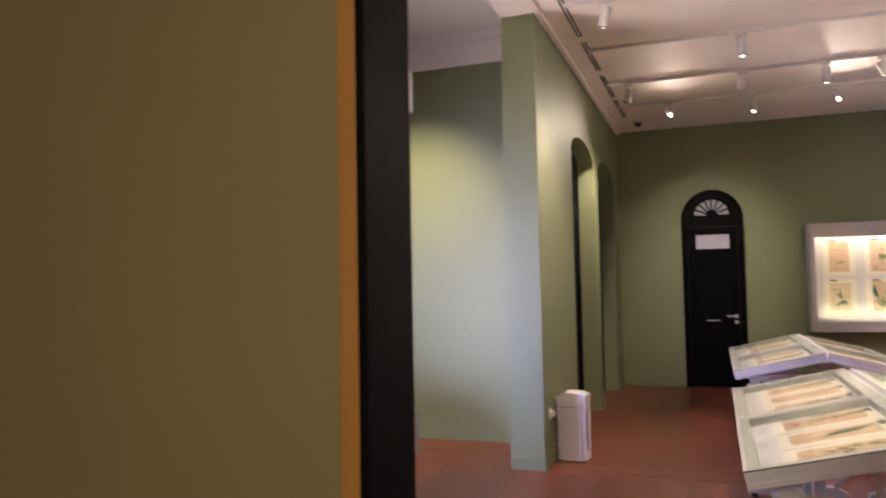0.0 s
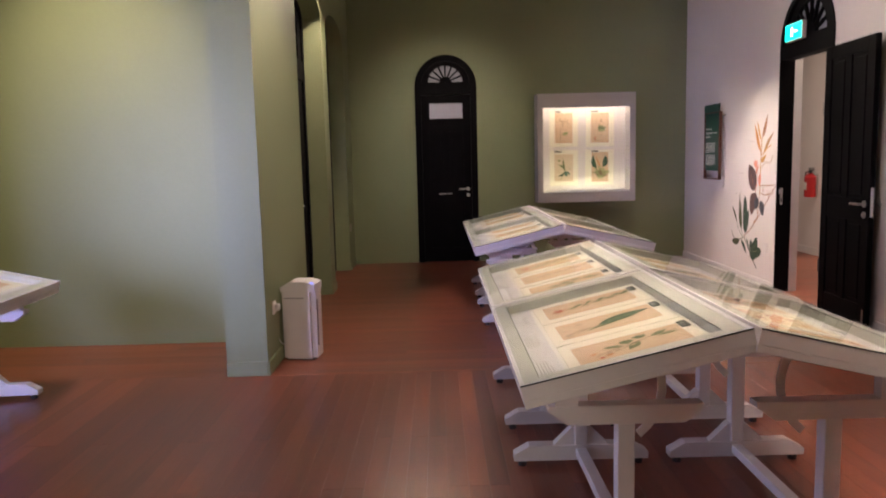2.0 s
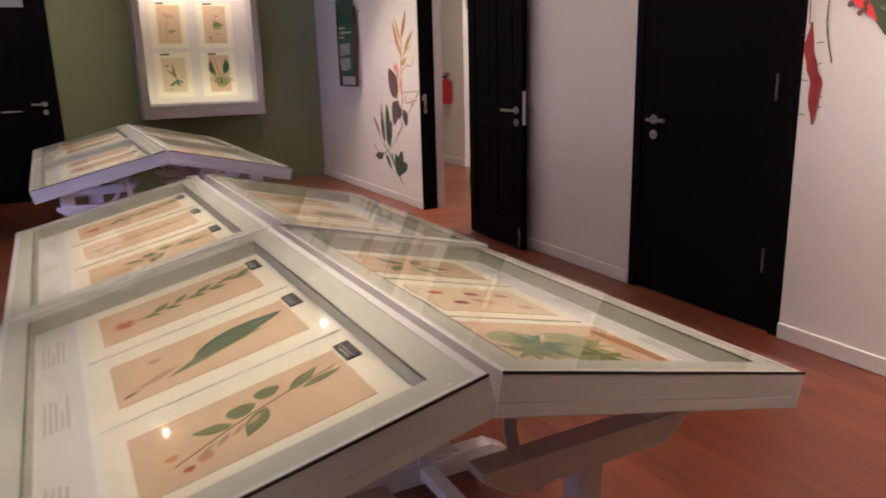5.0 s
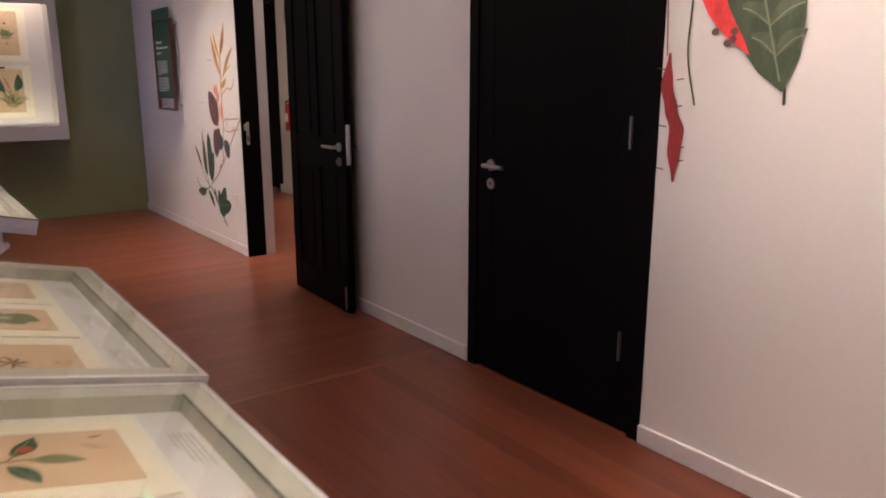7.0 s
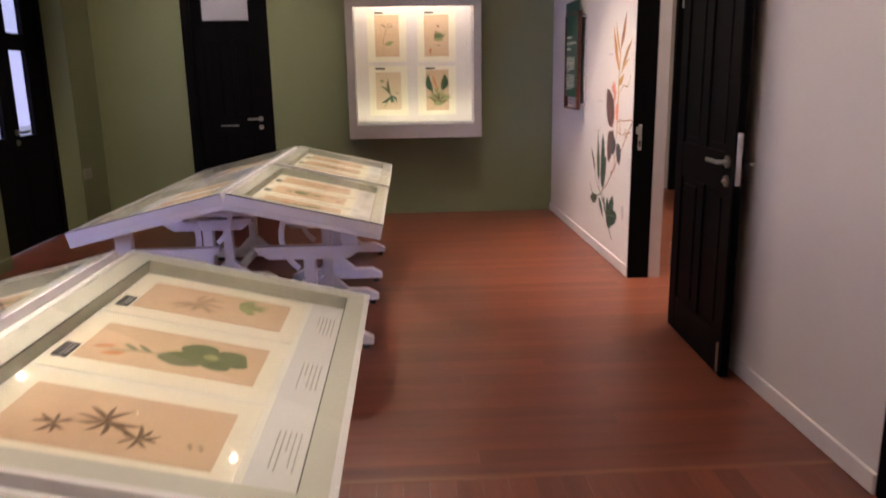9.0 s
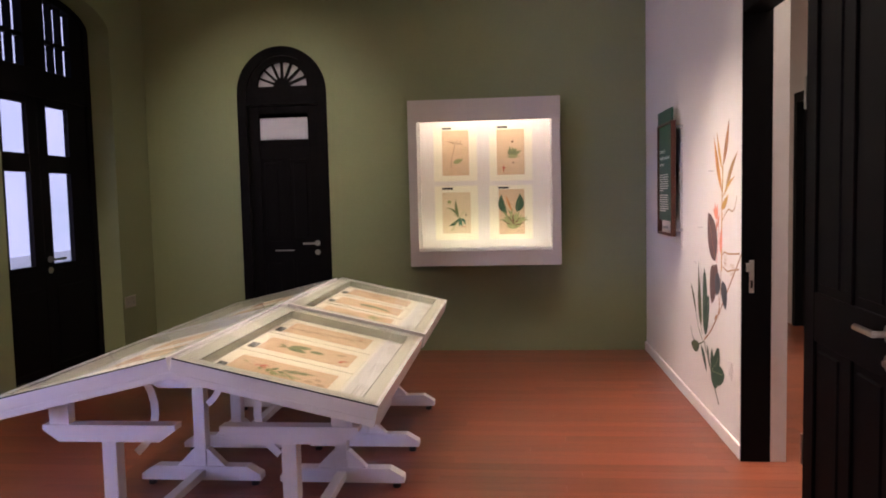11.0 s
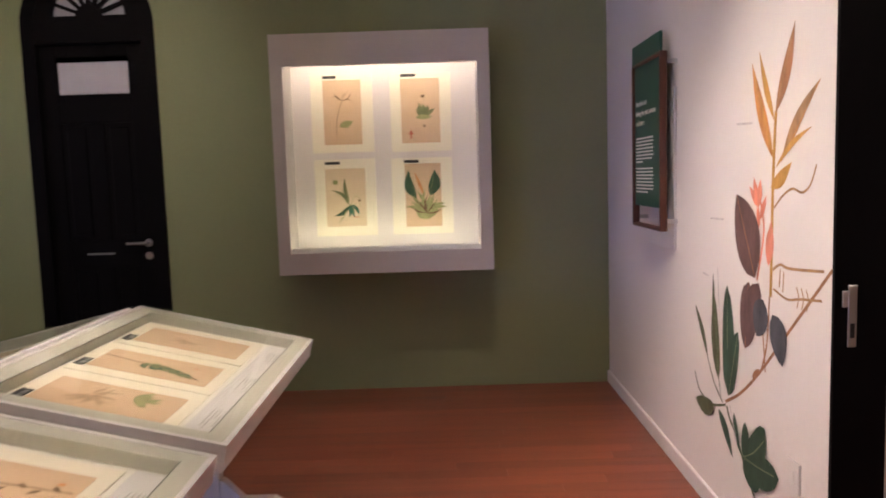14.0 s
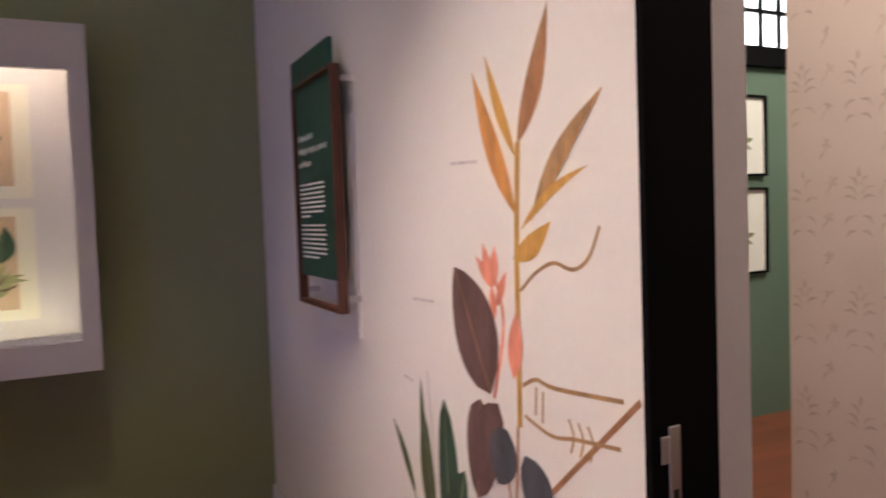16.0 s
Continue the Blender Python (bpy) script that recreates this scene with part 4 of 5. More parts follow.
for n, (x, y, turn, plates, sealed) in enumerate(PLACES):
    at = pose(x, y, 0, 0, 0, turn)
    if sealed in MASTERS:
        copy_thing(MASTERS[sealed], at)
    else:
        MASTERS[sealed] = display_table(sealed)
        MASTERS[sealed].matrix_basis = at
    for i, d in enumerate(plates):
        # lies on the sloped bed; the label side points at the ridge
        m = at @ pose(0, 0, LOW, 0, -TILT, 0) @ pose(0.425, -0.362 + 0.367 * i, -0.0494)
        if d in used:
            copy_thing(DESIGNS[d], m)
        else:
            DESIGNS[d].matrix_basis = m
            used.add(d)

# ---- wall case ----
CASE_GREY = mottled("pale_grey_case_paint", (0.40, 0.375, 0.345), (0.45, 0.42, 0.39), 0.5, 3, 80, 0.02)
wc = thing("wall_case", "white wall-mounted lit display case", "display case", pose(2.889, FY, 1.535))
W2, H2, D2 = 0.657, 0.723, 0.305
TI, BI, SI = 0.19, 0.13, 0.075
for nm, a, b in (("top_board", (-W2, -D2 + 0.03, H2 - 0.03), (W2, 0, H2)), ("fascia", (-W2, -D2, H2 - TI), (W2, -D2 + 0.03, H2)), ("bottom_board", (-W2, -D2, -H2), (W2, 0, -H2 + BI)), ("side_board", (-W2, -D2, -H2 + BI), (-W2 + SI, 0, H2 - TI)), ("side_board", (W2 - SI, -D2, -H2 + BI), (W2, 0, H2 - TI)), ("upper_side", (-W2, -D2 + 0.03, H2 - TI), (-W2 + SI, 0, H2 - 0.03)), ("upper_side", (W2 - SI, -D2 + 0.03, H2 - TI), (W2, 0, H2 - 0.03))):
    part(nm, boxes((a, b)), CASE_GREY, wc)
part("back_panel", boxes(((-W2 + SI, -0.05, -H2 + BI), (W2 - SI, -0.001, H2 - 0.03))), mottled("pink_grey_backing", (0.70, 0.65, 0.62), (0.75, 0.70, 0.67), 0.8), wc, "pale pink-grey backing board")
g = part("glass_front", boxes(((-W2 + SI, -D2 + 0.034, -H2 + BI), (W2 - SI, -D2 + 0.04, H2 - TI))), GLASS, wc, "clear glass front")
g.visible_shadow = False
LED_WALL = glowing("pinkish_wall_case_light", (1.0, 0.82, 0.72), 10.0)
LED_LOW = glowing("warm_wall_case_light", (1.0, 0.92, 0.70), 6.5)
part("light_strip", boxes(((-W2 + SI + 0.02, -D2 + 0.05, H2 - 0.036), (W2 - SI - 0.02, -D2 + 0.10, H2 - 0.031))), LED_WALL, wc, "warm light strip")
part("bottom_lip", boxes(((-W2 + SI, -D2 + 0.045, -H2 + BI), (W2 - SI, -D2 + 0.055, -H2 + BI + 0.028)), bevel=0.002), TABLE_WHITE, wc)
part("light_strip", boxes(((-W2 + SI + 0.02, -D2 + 0.058, -H2 + BI + 0.001), (W2 - SI - 0.02, -D2 + 0.085, -H2 + BI + 0.006))), LED_LOW, wc, "warm light strip")

rng = random.Random(3)
UP = radians(90)
PLATES = [
    (-0.266, 0.237, sheet("framed plate of a faint grass-like sketch on tan paper", [("pale", "leaf", (-0.02, -0.08), (0.07, -0.05), 0.045), ("brown", "line", [(-0.04, -0.13), (-0.035, -0.04), (-0.015, 0.03), (0.0, 0.08)], 0.003)] + [("brown", "leaf", a, b, w, c) for a, b, w, c in (((0.0, 0.08), (-0.05, 0.135), 0.006, 0.1), ((0.0, 0.08), (-0.07, 0.105), 0.005, -0.2), ((0.0, 0.08), (0.04, 0.14), 0.005, 0.1), ((0.0, 0.08), (0.065, 0.13), 0.006, -0.15), ((0.0, 0.08), (0.08, 0.055), 0.006, 0.25))], (0.392, 0.487, 0.241, 0.405), (0.0025, 0.008), (-0.074, 0.228), (0.086, 0.018)), 0),
    (0.2325, 0.231, sheet("framed plate of a small green clump on tan paper", spray(rng, "green", (0.02, -0.03), 7, 0.10, 0.03, UP, 2.0) + [("pale", "leaf", (-0.035, -0.03), (0.075, -0.03), 0.03), ("brown", "dot", (0.015, 0.10), 0.012), ("brown", "dot", (0.02, -0.085), 0.009), ("red", "line", [(-0.065, -0.165), (-0.065, -0.11)], 0.010), ("red", "line", [(-0.08, -0.13), (-0.05, -0.13)], 0.009)], (0.383, 0.489, 0.246, 0.404), (-0.002, 0.010), (-0.0745, 0.232), (0.096, 0.018)), 0),
    (-0.264, -0.2945, sheet("framed plate of an orchid with strap leaves on tan paper", [("green", "leaf", (0.02, -0.04), (-0.005, 0.125), 0.026, 0.06), ("green", "leaf", (0.015, -0.045), (-0.09, 0.05), 0.020, -0.16), ("dark", "leaf", (0.02, -0.05), (-0.08, -0.115), 0.026, 0.14), ("blue_green", "leaf", (0.025, -0.04), (0.02, -0.125), 0.026, 0.05), ("blue_green", "leaf", (0.03, -0.04), (0.05, -0.125), 0.026, -0.04), ("blue_green", "leaf", (0.04, -0.045), (0.082, -0.11), 0.022, 0.08), ("pale", "line", [(0.03, -0.04), (0.06, 0.01), (0.085, -0.01)], 0.003), ("brown", "dot", (0.085, -0.02), 0.008), ("pale", "dot", (-0.065, 0.10), 0.018), ("pale", "line", [(-0.05, -0.16), (-0.02, -0.12), (0.0, -0.08)], 0.006), ("red", "line", [(0.04, -0.125), (0.085, -0.125)], 0.004)], (0.390, 0.489, 0.256, 0.37), (0.0, 0.001), (-0.078, 0.2215), (0.097, 0.018), PALE_PAPER), 0),
    (0.227, -0.2975, sheet("framed plate of a staghorn plant with two dark fronds", [("dark", "leaf", (-0.04, -0.02), (-0.085, 0.165), 0.062, 0.12), ("dark", "leaf", (0.05, 0.0), (0.08, 0.165), 0.075, -0.10), ("pale", "dot", (0.02, -0.09), 0.07), ("orange", "leaf", (0.01, 0.0), (-0.05, 0.16), 0.02)] + spray(rng, "pale", (0.02, -0.10), 11, 0.15, 0.022, UP, 3.2) + spray(rng, "brown", (0.02, -0.11), 6, 0.12, 0.010, UP, 3.0), (0.388, 0.485, 0.231, 0.403), (0.006, 0.005), (-0.065, 0.2215), (0.094, 0.018)), 0),
]
for u, v, s, _ in PLATES:
    s.matrix_basis = pose(2.889 + u, FY - 0.0505, 1.535 + 0.03 + v, 90, 0, 0)

card = thing("colour_card", "small blue and white card between two plates", "card", pose(2.628, 4.40, 0, 0, 0, 180) @ pose(0, 0, LOW, 0, -TILT, 0) @ pose(0.645, -0.150, -0.0494))
part("base", boxes(((-0.018, -0.028, 0), (0.018, 0.028, 0.0045)), bevel=0.0006), BOARD, card)
part("blue_band", boxes(((-0.012, -0.020, 0.0046), (0.012, 0.012, 0.0052))), plain("blue_print", (0.03, 0.07, 0.28), 0.6), card, "printed blue band")

# ---- air purifier ----
pur = thing("air_purifier", "white plastic tower air purifier by the wall corner", "air purifier", pose(-0.135, 6.86, 0, 0, 0, -6))
bm = bmesh.new()
box(bm, (-0.125, -0.11, 0.012), (0.125, 0.11, 0.50))
bmesh.ops.bevel(bm, geom=[e for e in bm.edges if abs(e.verts[0].co.z - e.verts[1].co.z) > 0.1], offset=0.035, segments=4, affect="EDGES")
part("body", bm, PLASTIC, pur, "white plastic body")
bm = bmesh.new()
prism(bm, [(-0.125, 0.50), (0.125, 0.50), (0.125, 0.555), (0.06, 0.575), (-0.06, 0.575), (-0.125, 0.535)], -0.105, 0.105, "y")
part("top_cover", bm, PLASTIC, pur, "rounded white top")
part("control_light", boxes(((0.085, -0.09, 0.562), (0.112, -0.075, 0.567))), glowing("blue_indicator", (0.12, 0.2, 1.0), 0.9), pur, "blue control light")
part("front_groove", boxes(((-0.095, -0.113, 0.455), (0.045, -0.1095, 0.462))), plain("grey_plastic", (0.25, 0.24, 0.24), 0.5), pur, "grey groove")
part("side_vent", boxes(((0.1245, -0.055, 0.10), (0.127, -0.03, 0.44))), DARK_PLASTIC, pur, "dark vertical vent slot")
part("foot_plate", boxes(((-0.105, -0.09, 0), (0.105, 0.09, 0.012))), DARK_PLASTIC, pur)
cord = bpy.data.curves.new("power_cord", "CURVE")
cord.dimensions, cord.bevel_depth, cord.bevel_resolution = "3D", 0.004, 2
sp = cord.splines.new("BEZIER")
sp.bezier_points.add(2)
for p, co in zip(sp.bezier_points, ((-0.12, 0.02, 0.06), (-0.145, -0.12, 0.16), (-0.15, -0.20, 0.40))):
    p.co, p.handle_left_type, p.handle_right_type = co, "AUTO", "AUTO"
cord.materials.append(PLASTIC)
ob = new("power_cord", cord)
ob.parent = pur
plate = thing("wall_socket", "white socket with plug on the green wall", "socket", pose(LX, 6.62, 0.42))
part("plate", boxes(((0, -0.045, -0.045), (0.01, 0.045, 0.045)), bevel=0.003), PLASTIC, plate)
part("plug", boxes(((0.01, -0.025, -0.02), (0.045, 0.025, 0.025)), bevel=0.006), PLASTIC, plate)

# ---- sockets and plates ----
for m, lab in ((pose(WX, 9.185, 0.43, 0, 0, 180), "white socket plate on the pale wall"),):
    s = thing("wall_socket", lab, "socket", m)
    part("plate", boxes(((0, -0.043, -0.05), (0.009, 0.043, 0.05)), bevel=0.003), PLASTIC, s)
    part("rocker", boxes(((0.009, -0.016, -0.028), (0.012, 0.016, 0.02)), bevel=0.001), TRIM, s)

SOCKET_TAN = plain("olive_tinted_plastic", (0.34, 0.32, 0.25), 0.5)
s = thing("double_socket", "pale double socket plate on the green wall", "socket", pose(LX, 11.30, 0.55))
part("plate", boxes(((0, -0.092, -0.05), (0.009, 0.092, 0.05)), bevel=0.003), SOCKET_TAN, s)
for q in (-1, 1):
    part("rocker", boxes(((0.009, q * 0.045 - 0.012, 0.012), (0.012, q * 0.045 + 0.012, 0.034)), bevel=0.001), SOCKET_TAN, s)
    part("socket_holes", boxes(((0.009, q * 0.045 - 0.012, -0.024), (0.0094, q * 0.045 - 0.006, -0.018)), ((0.009, q * 0.045 + 0.006, -0.024), (0.0094, q * 0.045 + 0.012, -0.018)), ((0.009, q * 0.045 - 0.003, -0.010), (0.0094, q * 0.045 + 0.003, -0.002))), DARK_PLASTIC, s, "dark socket holes")

# ---- hanging text panel ----
SIGN_GREEN = mottled("deep_green_panel", (0.008, 0.055, 0.038), (0.011, 0.068, 0.047), 0.5, 4, 80, 0.02)
FRAME_WOOD = mottled("red_brown_frame_wood", (0.055, 0.016, 0.008), (0.10, 0.032, 0.014), 0.45, 6, 60, 0.05, stretch=(4, 4, 0.6))
WHITE_PRINT = plain("white_print", (0.78, 0.78, 0.74), 0.7)
panel = thing("text_panel", "dark green text panel hung in a wooden frame", "wall panel", pose(WX, 10.595, 1.56))
for nm, a, b in (("frame_stile", (-0.083, -0.265, -0.455), (-0.048, -0.249, 0.355)), ("frame_stile", (-0.083, 0.214, -0.455), (-0.048, 0.23, 0.355)), ("frame_rail", (-0.083, -0.249, -0.455), (-0.048, 0.214, -0.439)), ("frame_rail", (-0.083, -0.249, 0.339), (-0.048, 0.214, 0.355))):
    part(nm, boxes((a, b), bevel=0.003), FRAME_WOOD, panel, "red-brown wooden frame bar")
part("board", boxes(((-0.070, -0.215, -0.35), (-0.060, 0.214, 0.339)), ((-0.070, -0.215, 0.355), (-0.060, 0.265, 0.45)), ((-0.070, 0.23, -0.35), (-0.060, 0.265, 0.355)), ((-0.060, -0.215, -0.35), (-0.0545, 0.265, 0.45))), SIGN_GREEN, panel, "deep green board")
part("backing_sheet", boxes(((-0.010, -0.24, -0.545), (0, 0.19, 0.20)), bevel=0.001), TRIM, panel, "white backing sheet on the wall")
for yy in (-0.255, 0.205):
    for zz in (-0.42, 0.30):
        part("standoff", boxes(((-0.048, yy, zz), (-0.0, yy + 0.015, zz + 0.02))), STEEL, panel)


def lettering(text, size, material, parent, m, name="lettering"):
    c = bpy.data.curves.new(name, "FONT")
    c.body, c.size, c.extrude = text, size, 0.0004
    c.materials.append(material)
    ob = new(name, c)
    ob.parent = parent
    ob.matrix_basis = m
    return ob


for i, line in enumerate(("Botanical art:", "linking the past, present", "and future")):
    lettering(line, 0.036, WHITE_PRINT, panel, pose(-0.0705, 0.190, 0.145 - 0.048 * i, 90, 0, -90))
bm = bmesh.new()
for i in range(17):
    if i != 8:
        z = -0.02 - 0.0165 * i
        length = (0.30, 0.31, 0.29, 0.305, 0.30, 0.31, 0.28, 0.12)[i % 8] if i < 8 else (0.30, 0.295, 0.31, 0.29, 0.30, 0.31, 0.30, 0.21)[(i - 9) % 8]
        box(bm, (-0.0712, 0.190 - length, z), (-0.0702, 0.190, z + 0.007))
tagged(part("small_print", bm, WHITE_PRINT, panel, "lines of small white print"), kind="stuff")

# ---- mural on the pale wall ----
mural = thing("wall_mural", "painted botanical mural of leaves and stems on the wall", "mural", pose(WX, 0, 0))


def mural_paint(name, c):
    """Printed watercolour: streaked tone along the leaf with darker and lighter washes."""
    return mottled(name, tuple(v * 0.60 for v in c), tuple(min(1, v * 1.45) for v in c), 0.8, 11, 90, 0.0, stretch=(1, 1.6, 0.55))


MURAL = {"brown": mural_paint("mural_brown", (0.33, 0.155, 0.075)), "orange": mural_paint("mural_orange", (0.50, 0.22, 0.07)), "ochre": mural_paint("mural_ochre", (0.50, 0.27, 0.07)), "purple": mural_paint("mural_purple", (0.115, 0.062, 0.058)),
         "slate": mural_paint("mural_slate", (0.06, 0.062, 0.075)), "green": mural_paint("mural_green", (0.028, 0.060, 0.038)), "olive": mural_paint("mural_olive", (0.075, 0.085, 0.04)), "coral": mural_paint("mural_coral", (0.68, 0.25, 0.17)), "tan": mural_paint("mural_tan", (0.36, 0.21, 0.10)), "grey": mural_paint("mural_grey", (0.50, 0.46, 0.46)), "red": mural_paint("mural_red", (0.30, 0.028, 0.032)), "scarlet": mural_paint("mural_scarlet", (0.72, 0.05, 0.05)), "light": mural_paint("mural_light_green", (0.17, 0.20, 0.12)), "sage": mural_paint("mural_sage", (0.055, 0.078, 0.045)), "band": mural_paint("mural_band", (0.085, 0.108, 0.065))}
layer = 0


def on_wall():
    global layer
    layer += 1
    x = -0.0012 - 0.00006 * layer
    return lambda u, v: (x, u, v)


def painted_leaf(colour, a, b, width, bend=0.0, sharp=1.0, vein=None):
    bm = bmesh.new()
    flat_leaf(bm, on_wall(), a, b, width, bend, sharp)
    ob = part("leaf", bm, MURAL[colour], mural)
    if vein:
        bm = bmesh.new()
        mid = ((a[0] + b[0]) / 2, (a[1] + b[1]) / 2)
        flat_line(bm, on_wall(), [a, mid, b], 0.004)
        part("vein", bm, MURAL[vein], ob)


def painted_stem(colour, points, width):
    bm = bmesh.new()
    flat_line(bm, on_wall(), points, width)
    part("stem", bm, MURAL[colour], mural)


painted_stem("ochre", [(9.345, 1.56), (9.36, 1.34), (9.365, 1.09), (9.368, 0.96)], 0.019)
painted_stem("coral", [(9.477, 1.307), (9.44, 1.24), (9.425, 1.16), (9.475, 1.0)], 0.012)
painted_stem("tan", [(9.350, 1.252), (9.292, 1.292), (9.227, 1.316), (9.165, 1.306), (9.116, 1.329), (9.082, 1.387)], 0.008)
painted_stem("brown", [(8.985, 1.096), (9.194, 0.909), (9.435, 0.695), (9.60, 0.57), (9.75, 0.49)], 0.012)
painted_stem("tan", [(9.353, 1.052), (9.30, 1.075), (9.233, 1.070), (9.028, 1.087)], 0.009)
painted_stem("tan", [(9.347, 0.990), (9.25, 0.972), (9.166, 0.986), (9.038, 1.002)], 0.008)
painted_stem("tan", [(9.30, 1.06), (9.305, 1.0)], 0.007)
painted_stem("tan", [(9.275, 1.055), (9.28, 0.99)], 0.007)
for dy in (0.0, 0.03, 0.06):
    painted_stem("tan", [(9.19 - dy, 1.02), (9.175 - dy, 0.99), (9.185 - dy, 0.955)], 0.006)
painted_stem("brown", [(9.375, 0.96), (9.39, 0.80), (9.43, 0.70)], 0.010)
painted_stem("brown", [(9.45, 0.95), (9.42, 0.82), (9.40, 0.70)], 0.009)
painted_leaf("brown", (9.345, 1.555), (9.223, 1.814), 0.062, 0.04, 1.0, "tan")
painted_leaf("orange", (9.358, 1.41), (9.529, 1.735), 0.062, -0.03, 1.0, "ochre")
painted_leaf("ochre", (9.353, 1.53), (9.470, 1.764), 0.036, -0.03)
painted_leaf("tan", (9.300, 1.40), (9.066, 1.625), 0.046, -0.05, 1.0, "orange")
painted_leaf("ochre", (9.340, 1.38), (9.109, 1.496), 0.022, -0.06)
painted_leaf("ochre", (9.374, 1.318), (9.230, 1.397), 0.05, 0.06)
painted_leaf("coral", (9.385, 1.06), (9.366, 1.21), 0.060)
for a, b, w in (((9.47, 1.25), (9.505, 1.35), 0.04), ((9.465, 1.25), (9.45, 1.345), 0.04), ((9.465, 1.25), (9.54, 1.32), 0.03), ((9.45, 1.21), (9.405, 1.29), 0.03), ((9.46, 1.18), (9.47, 1.26), 0.03)):
    painted_leaf("coral", a, b, w)
painted_leaf("purple", (9.488, 1.008), (9.652, 1.288), 0.205, 0.03, 0.75, "brown")
painted_leaf("purple", (9.54, 0.985), (9.566, 0.742), 0.150, -0.06, 0.6, "brown")
painted_leaf("purple", (9.455, 0.992), (9.545, 0.760), 0.125, 0.08, 0.6)
painted_leaf("slate", (9.418, 0.942), (9.468, 0.808), 0.120, 0.0, 0.7)
painted_leaf("slate", (9.348, 0.905), (9.272, 0.752), 0.118, -0.06, 0.75)
painted_leaf("olive", (9.818, 0.56), (9.866, 0.885), 0.085, -0.04, 0.6, "light")
painted_leaf("green", (9.722, 0.53), (9.735, 0.945), 0.118, 0.02, 0.5, "light")
painted_leaf("green", (9.715, 0.525), (9.628, 0.788), 0.112, -0.05, 0.6, "light")
painted_leaf("olive", (9.938, 0.624), (10.092, 0.812), 0.040, 0.04, 0.8)
painted_stem("olive", [(9.945, 0.63), (9.87, 0.54), (9.775, 0.48)], 0.009)
painted_leaf("olive", (9.888, 0.80), (9.880, 0.975), 0.026, 0.05)
painted_stem("olive", [(9.885, 0.81), (9.85, 0.66), (9.79, 0.50)], 0.007)
painted_stem("grey", [(9.832, 1.0), (9.815, 0.86), (9.80, 0.70)], 0.006)
painted_stem("olive", [(10.09, 0.52), (10.03, 0.455), (9.90, 0.435), (9.74, 0.48)], 0.010)
painted_leaf("olive", (9.86, 0.43), (10.075, 0.405), 0.075, -0.05, 0.6)
painted_leaf("brown", (9.50, 0.655), (9.44, 0.70), 0.022)
painted_leaf("green", (9.815, 0.44), (9.668, 0.298), 0.055, -0.05, 0.8)
painted_stem("olive", [(9.73, 0.48), (9.70, 0.44), (9.64, 0.40), (9.575, 0.333), (9.48, 0.24), (9.402, 0.175)], 0.015)
painted_leaf("green", (9.66, 0.475), (9.60, 0.345), 0.045, 0.05, 0.8)
painted_stem("grey", [(9.70, 0.49), (9.672, 0.44), (9.63, 0.37)], 0.006)
# broad lobed leaf at the foot
painted_leaf("green", (9.56, 0.335), (9.555, 0.475), 0.075, 0.05, 0.6)
painted_leaf("green", (9.55, 0.33), (9.395, 0.505), 0.130, 0.10, 0.5)
painted_leaf("green", (9.56, 0.335), (9.285, 0.375), 0.125, 0.04, 0.5)
painted_leaf("green", (9.57, 0.34), (9.435, 0.270), 0.120, -0.04, 0.5)
painted_stem("light", [(9.56, 0.345), (9.48, 0.39), (9.40, 0.46)], 0.004)
painted_stem("light", [(9.56, 0.340), (9.44, 0.352), (9.32, 0.370)], 0.004)
for a, b in (((9.648, 1.539), (9.514, 1.534)), ((9.904, 1.189), (9.77, 1.192)), ((9.99, 0.96), (9.93, 0.955))):
    painted_stem("grey", [a, b], 0.008)

berry = thing("wall_mural", "painted mural of a red pod and large green leaf", "mural", pose(WX, 0, 0))
mural = berry
painted_stem("brown", [(5.10, 2.1), (5.098, 1.8), (5.08, 1.46)], 0.006)
bm = bmesh.new()
put = on_wall()
spine = [(5.068, 1.47), (5.074, 1.36), (5.050, 1.28), (5.022, 1.21), (5.028, 1.14), (5.024, 1.03)]
wide = [0.010, 0.050, 0.054, 0.060, 0.054, 0.010]
prev = None
for i in range(26):
    s = i / 25 * 5
    k = min(int(s), 4)
    f = s - k
    e = f * f * (3 - 2 * f)
    c = Vector((spine[k][0] * (1 - e) + spine[k + 1][0] * e, spine[k][1] * (1 - f) + spine[k + 1][1] * f))
    w = wide[k] * (1 - e) + wide[k + 1] * e
    pair = bm.verts.new(put(c.x - w / 2, c.y)), bm.verts.new(put(c.x + w / 2, c.y))
    if prev:
        bm.faces.new((prev[0], prev[1], pair[1], pair[0]))
    prev = pair
part("pod", bm, MURAL["red"], berry, "dark red painted pod")
for i, z in enumerate((1.415, 1.38, 1.29, 1.22, 1.15, 1.105, 1.07)):
    s = -1 if i % 3 else 1
    painted_stem("purple", [(5.06 + s * 0.025 - 0.02 * (i > 2), z), (5.06 + s * 0.055 - 0.02 * (i > 2), z + 0.004)], 0.004)
painted_stem("olive", [(4.985, 2.0), (4.992, 1.64), (4.997, 1.46), (4.957, 1.296)], 0.007)
painted_leaf("sage", (4.86, 2.05), (4.655, 1.345), 0.285, 0.0, 0.62)
painted_stem("sage", [(4.66, 1.40), (4.648, 1.35), (4.645, 1.305)], 0.010)
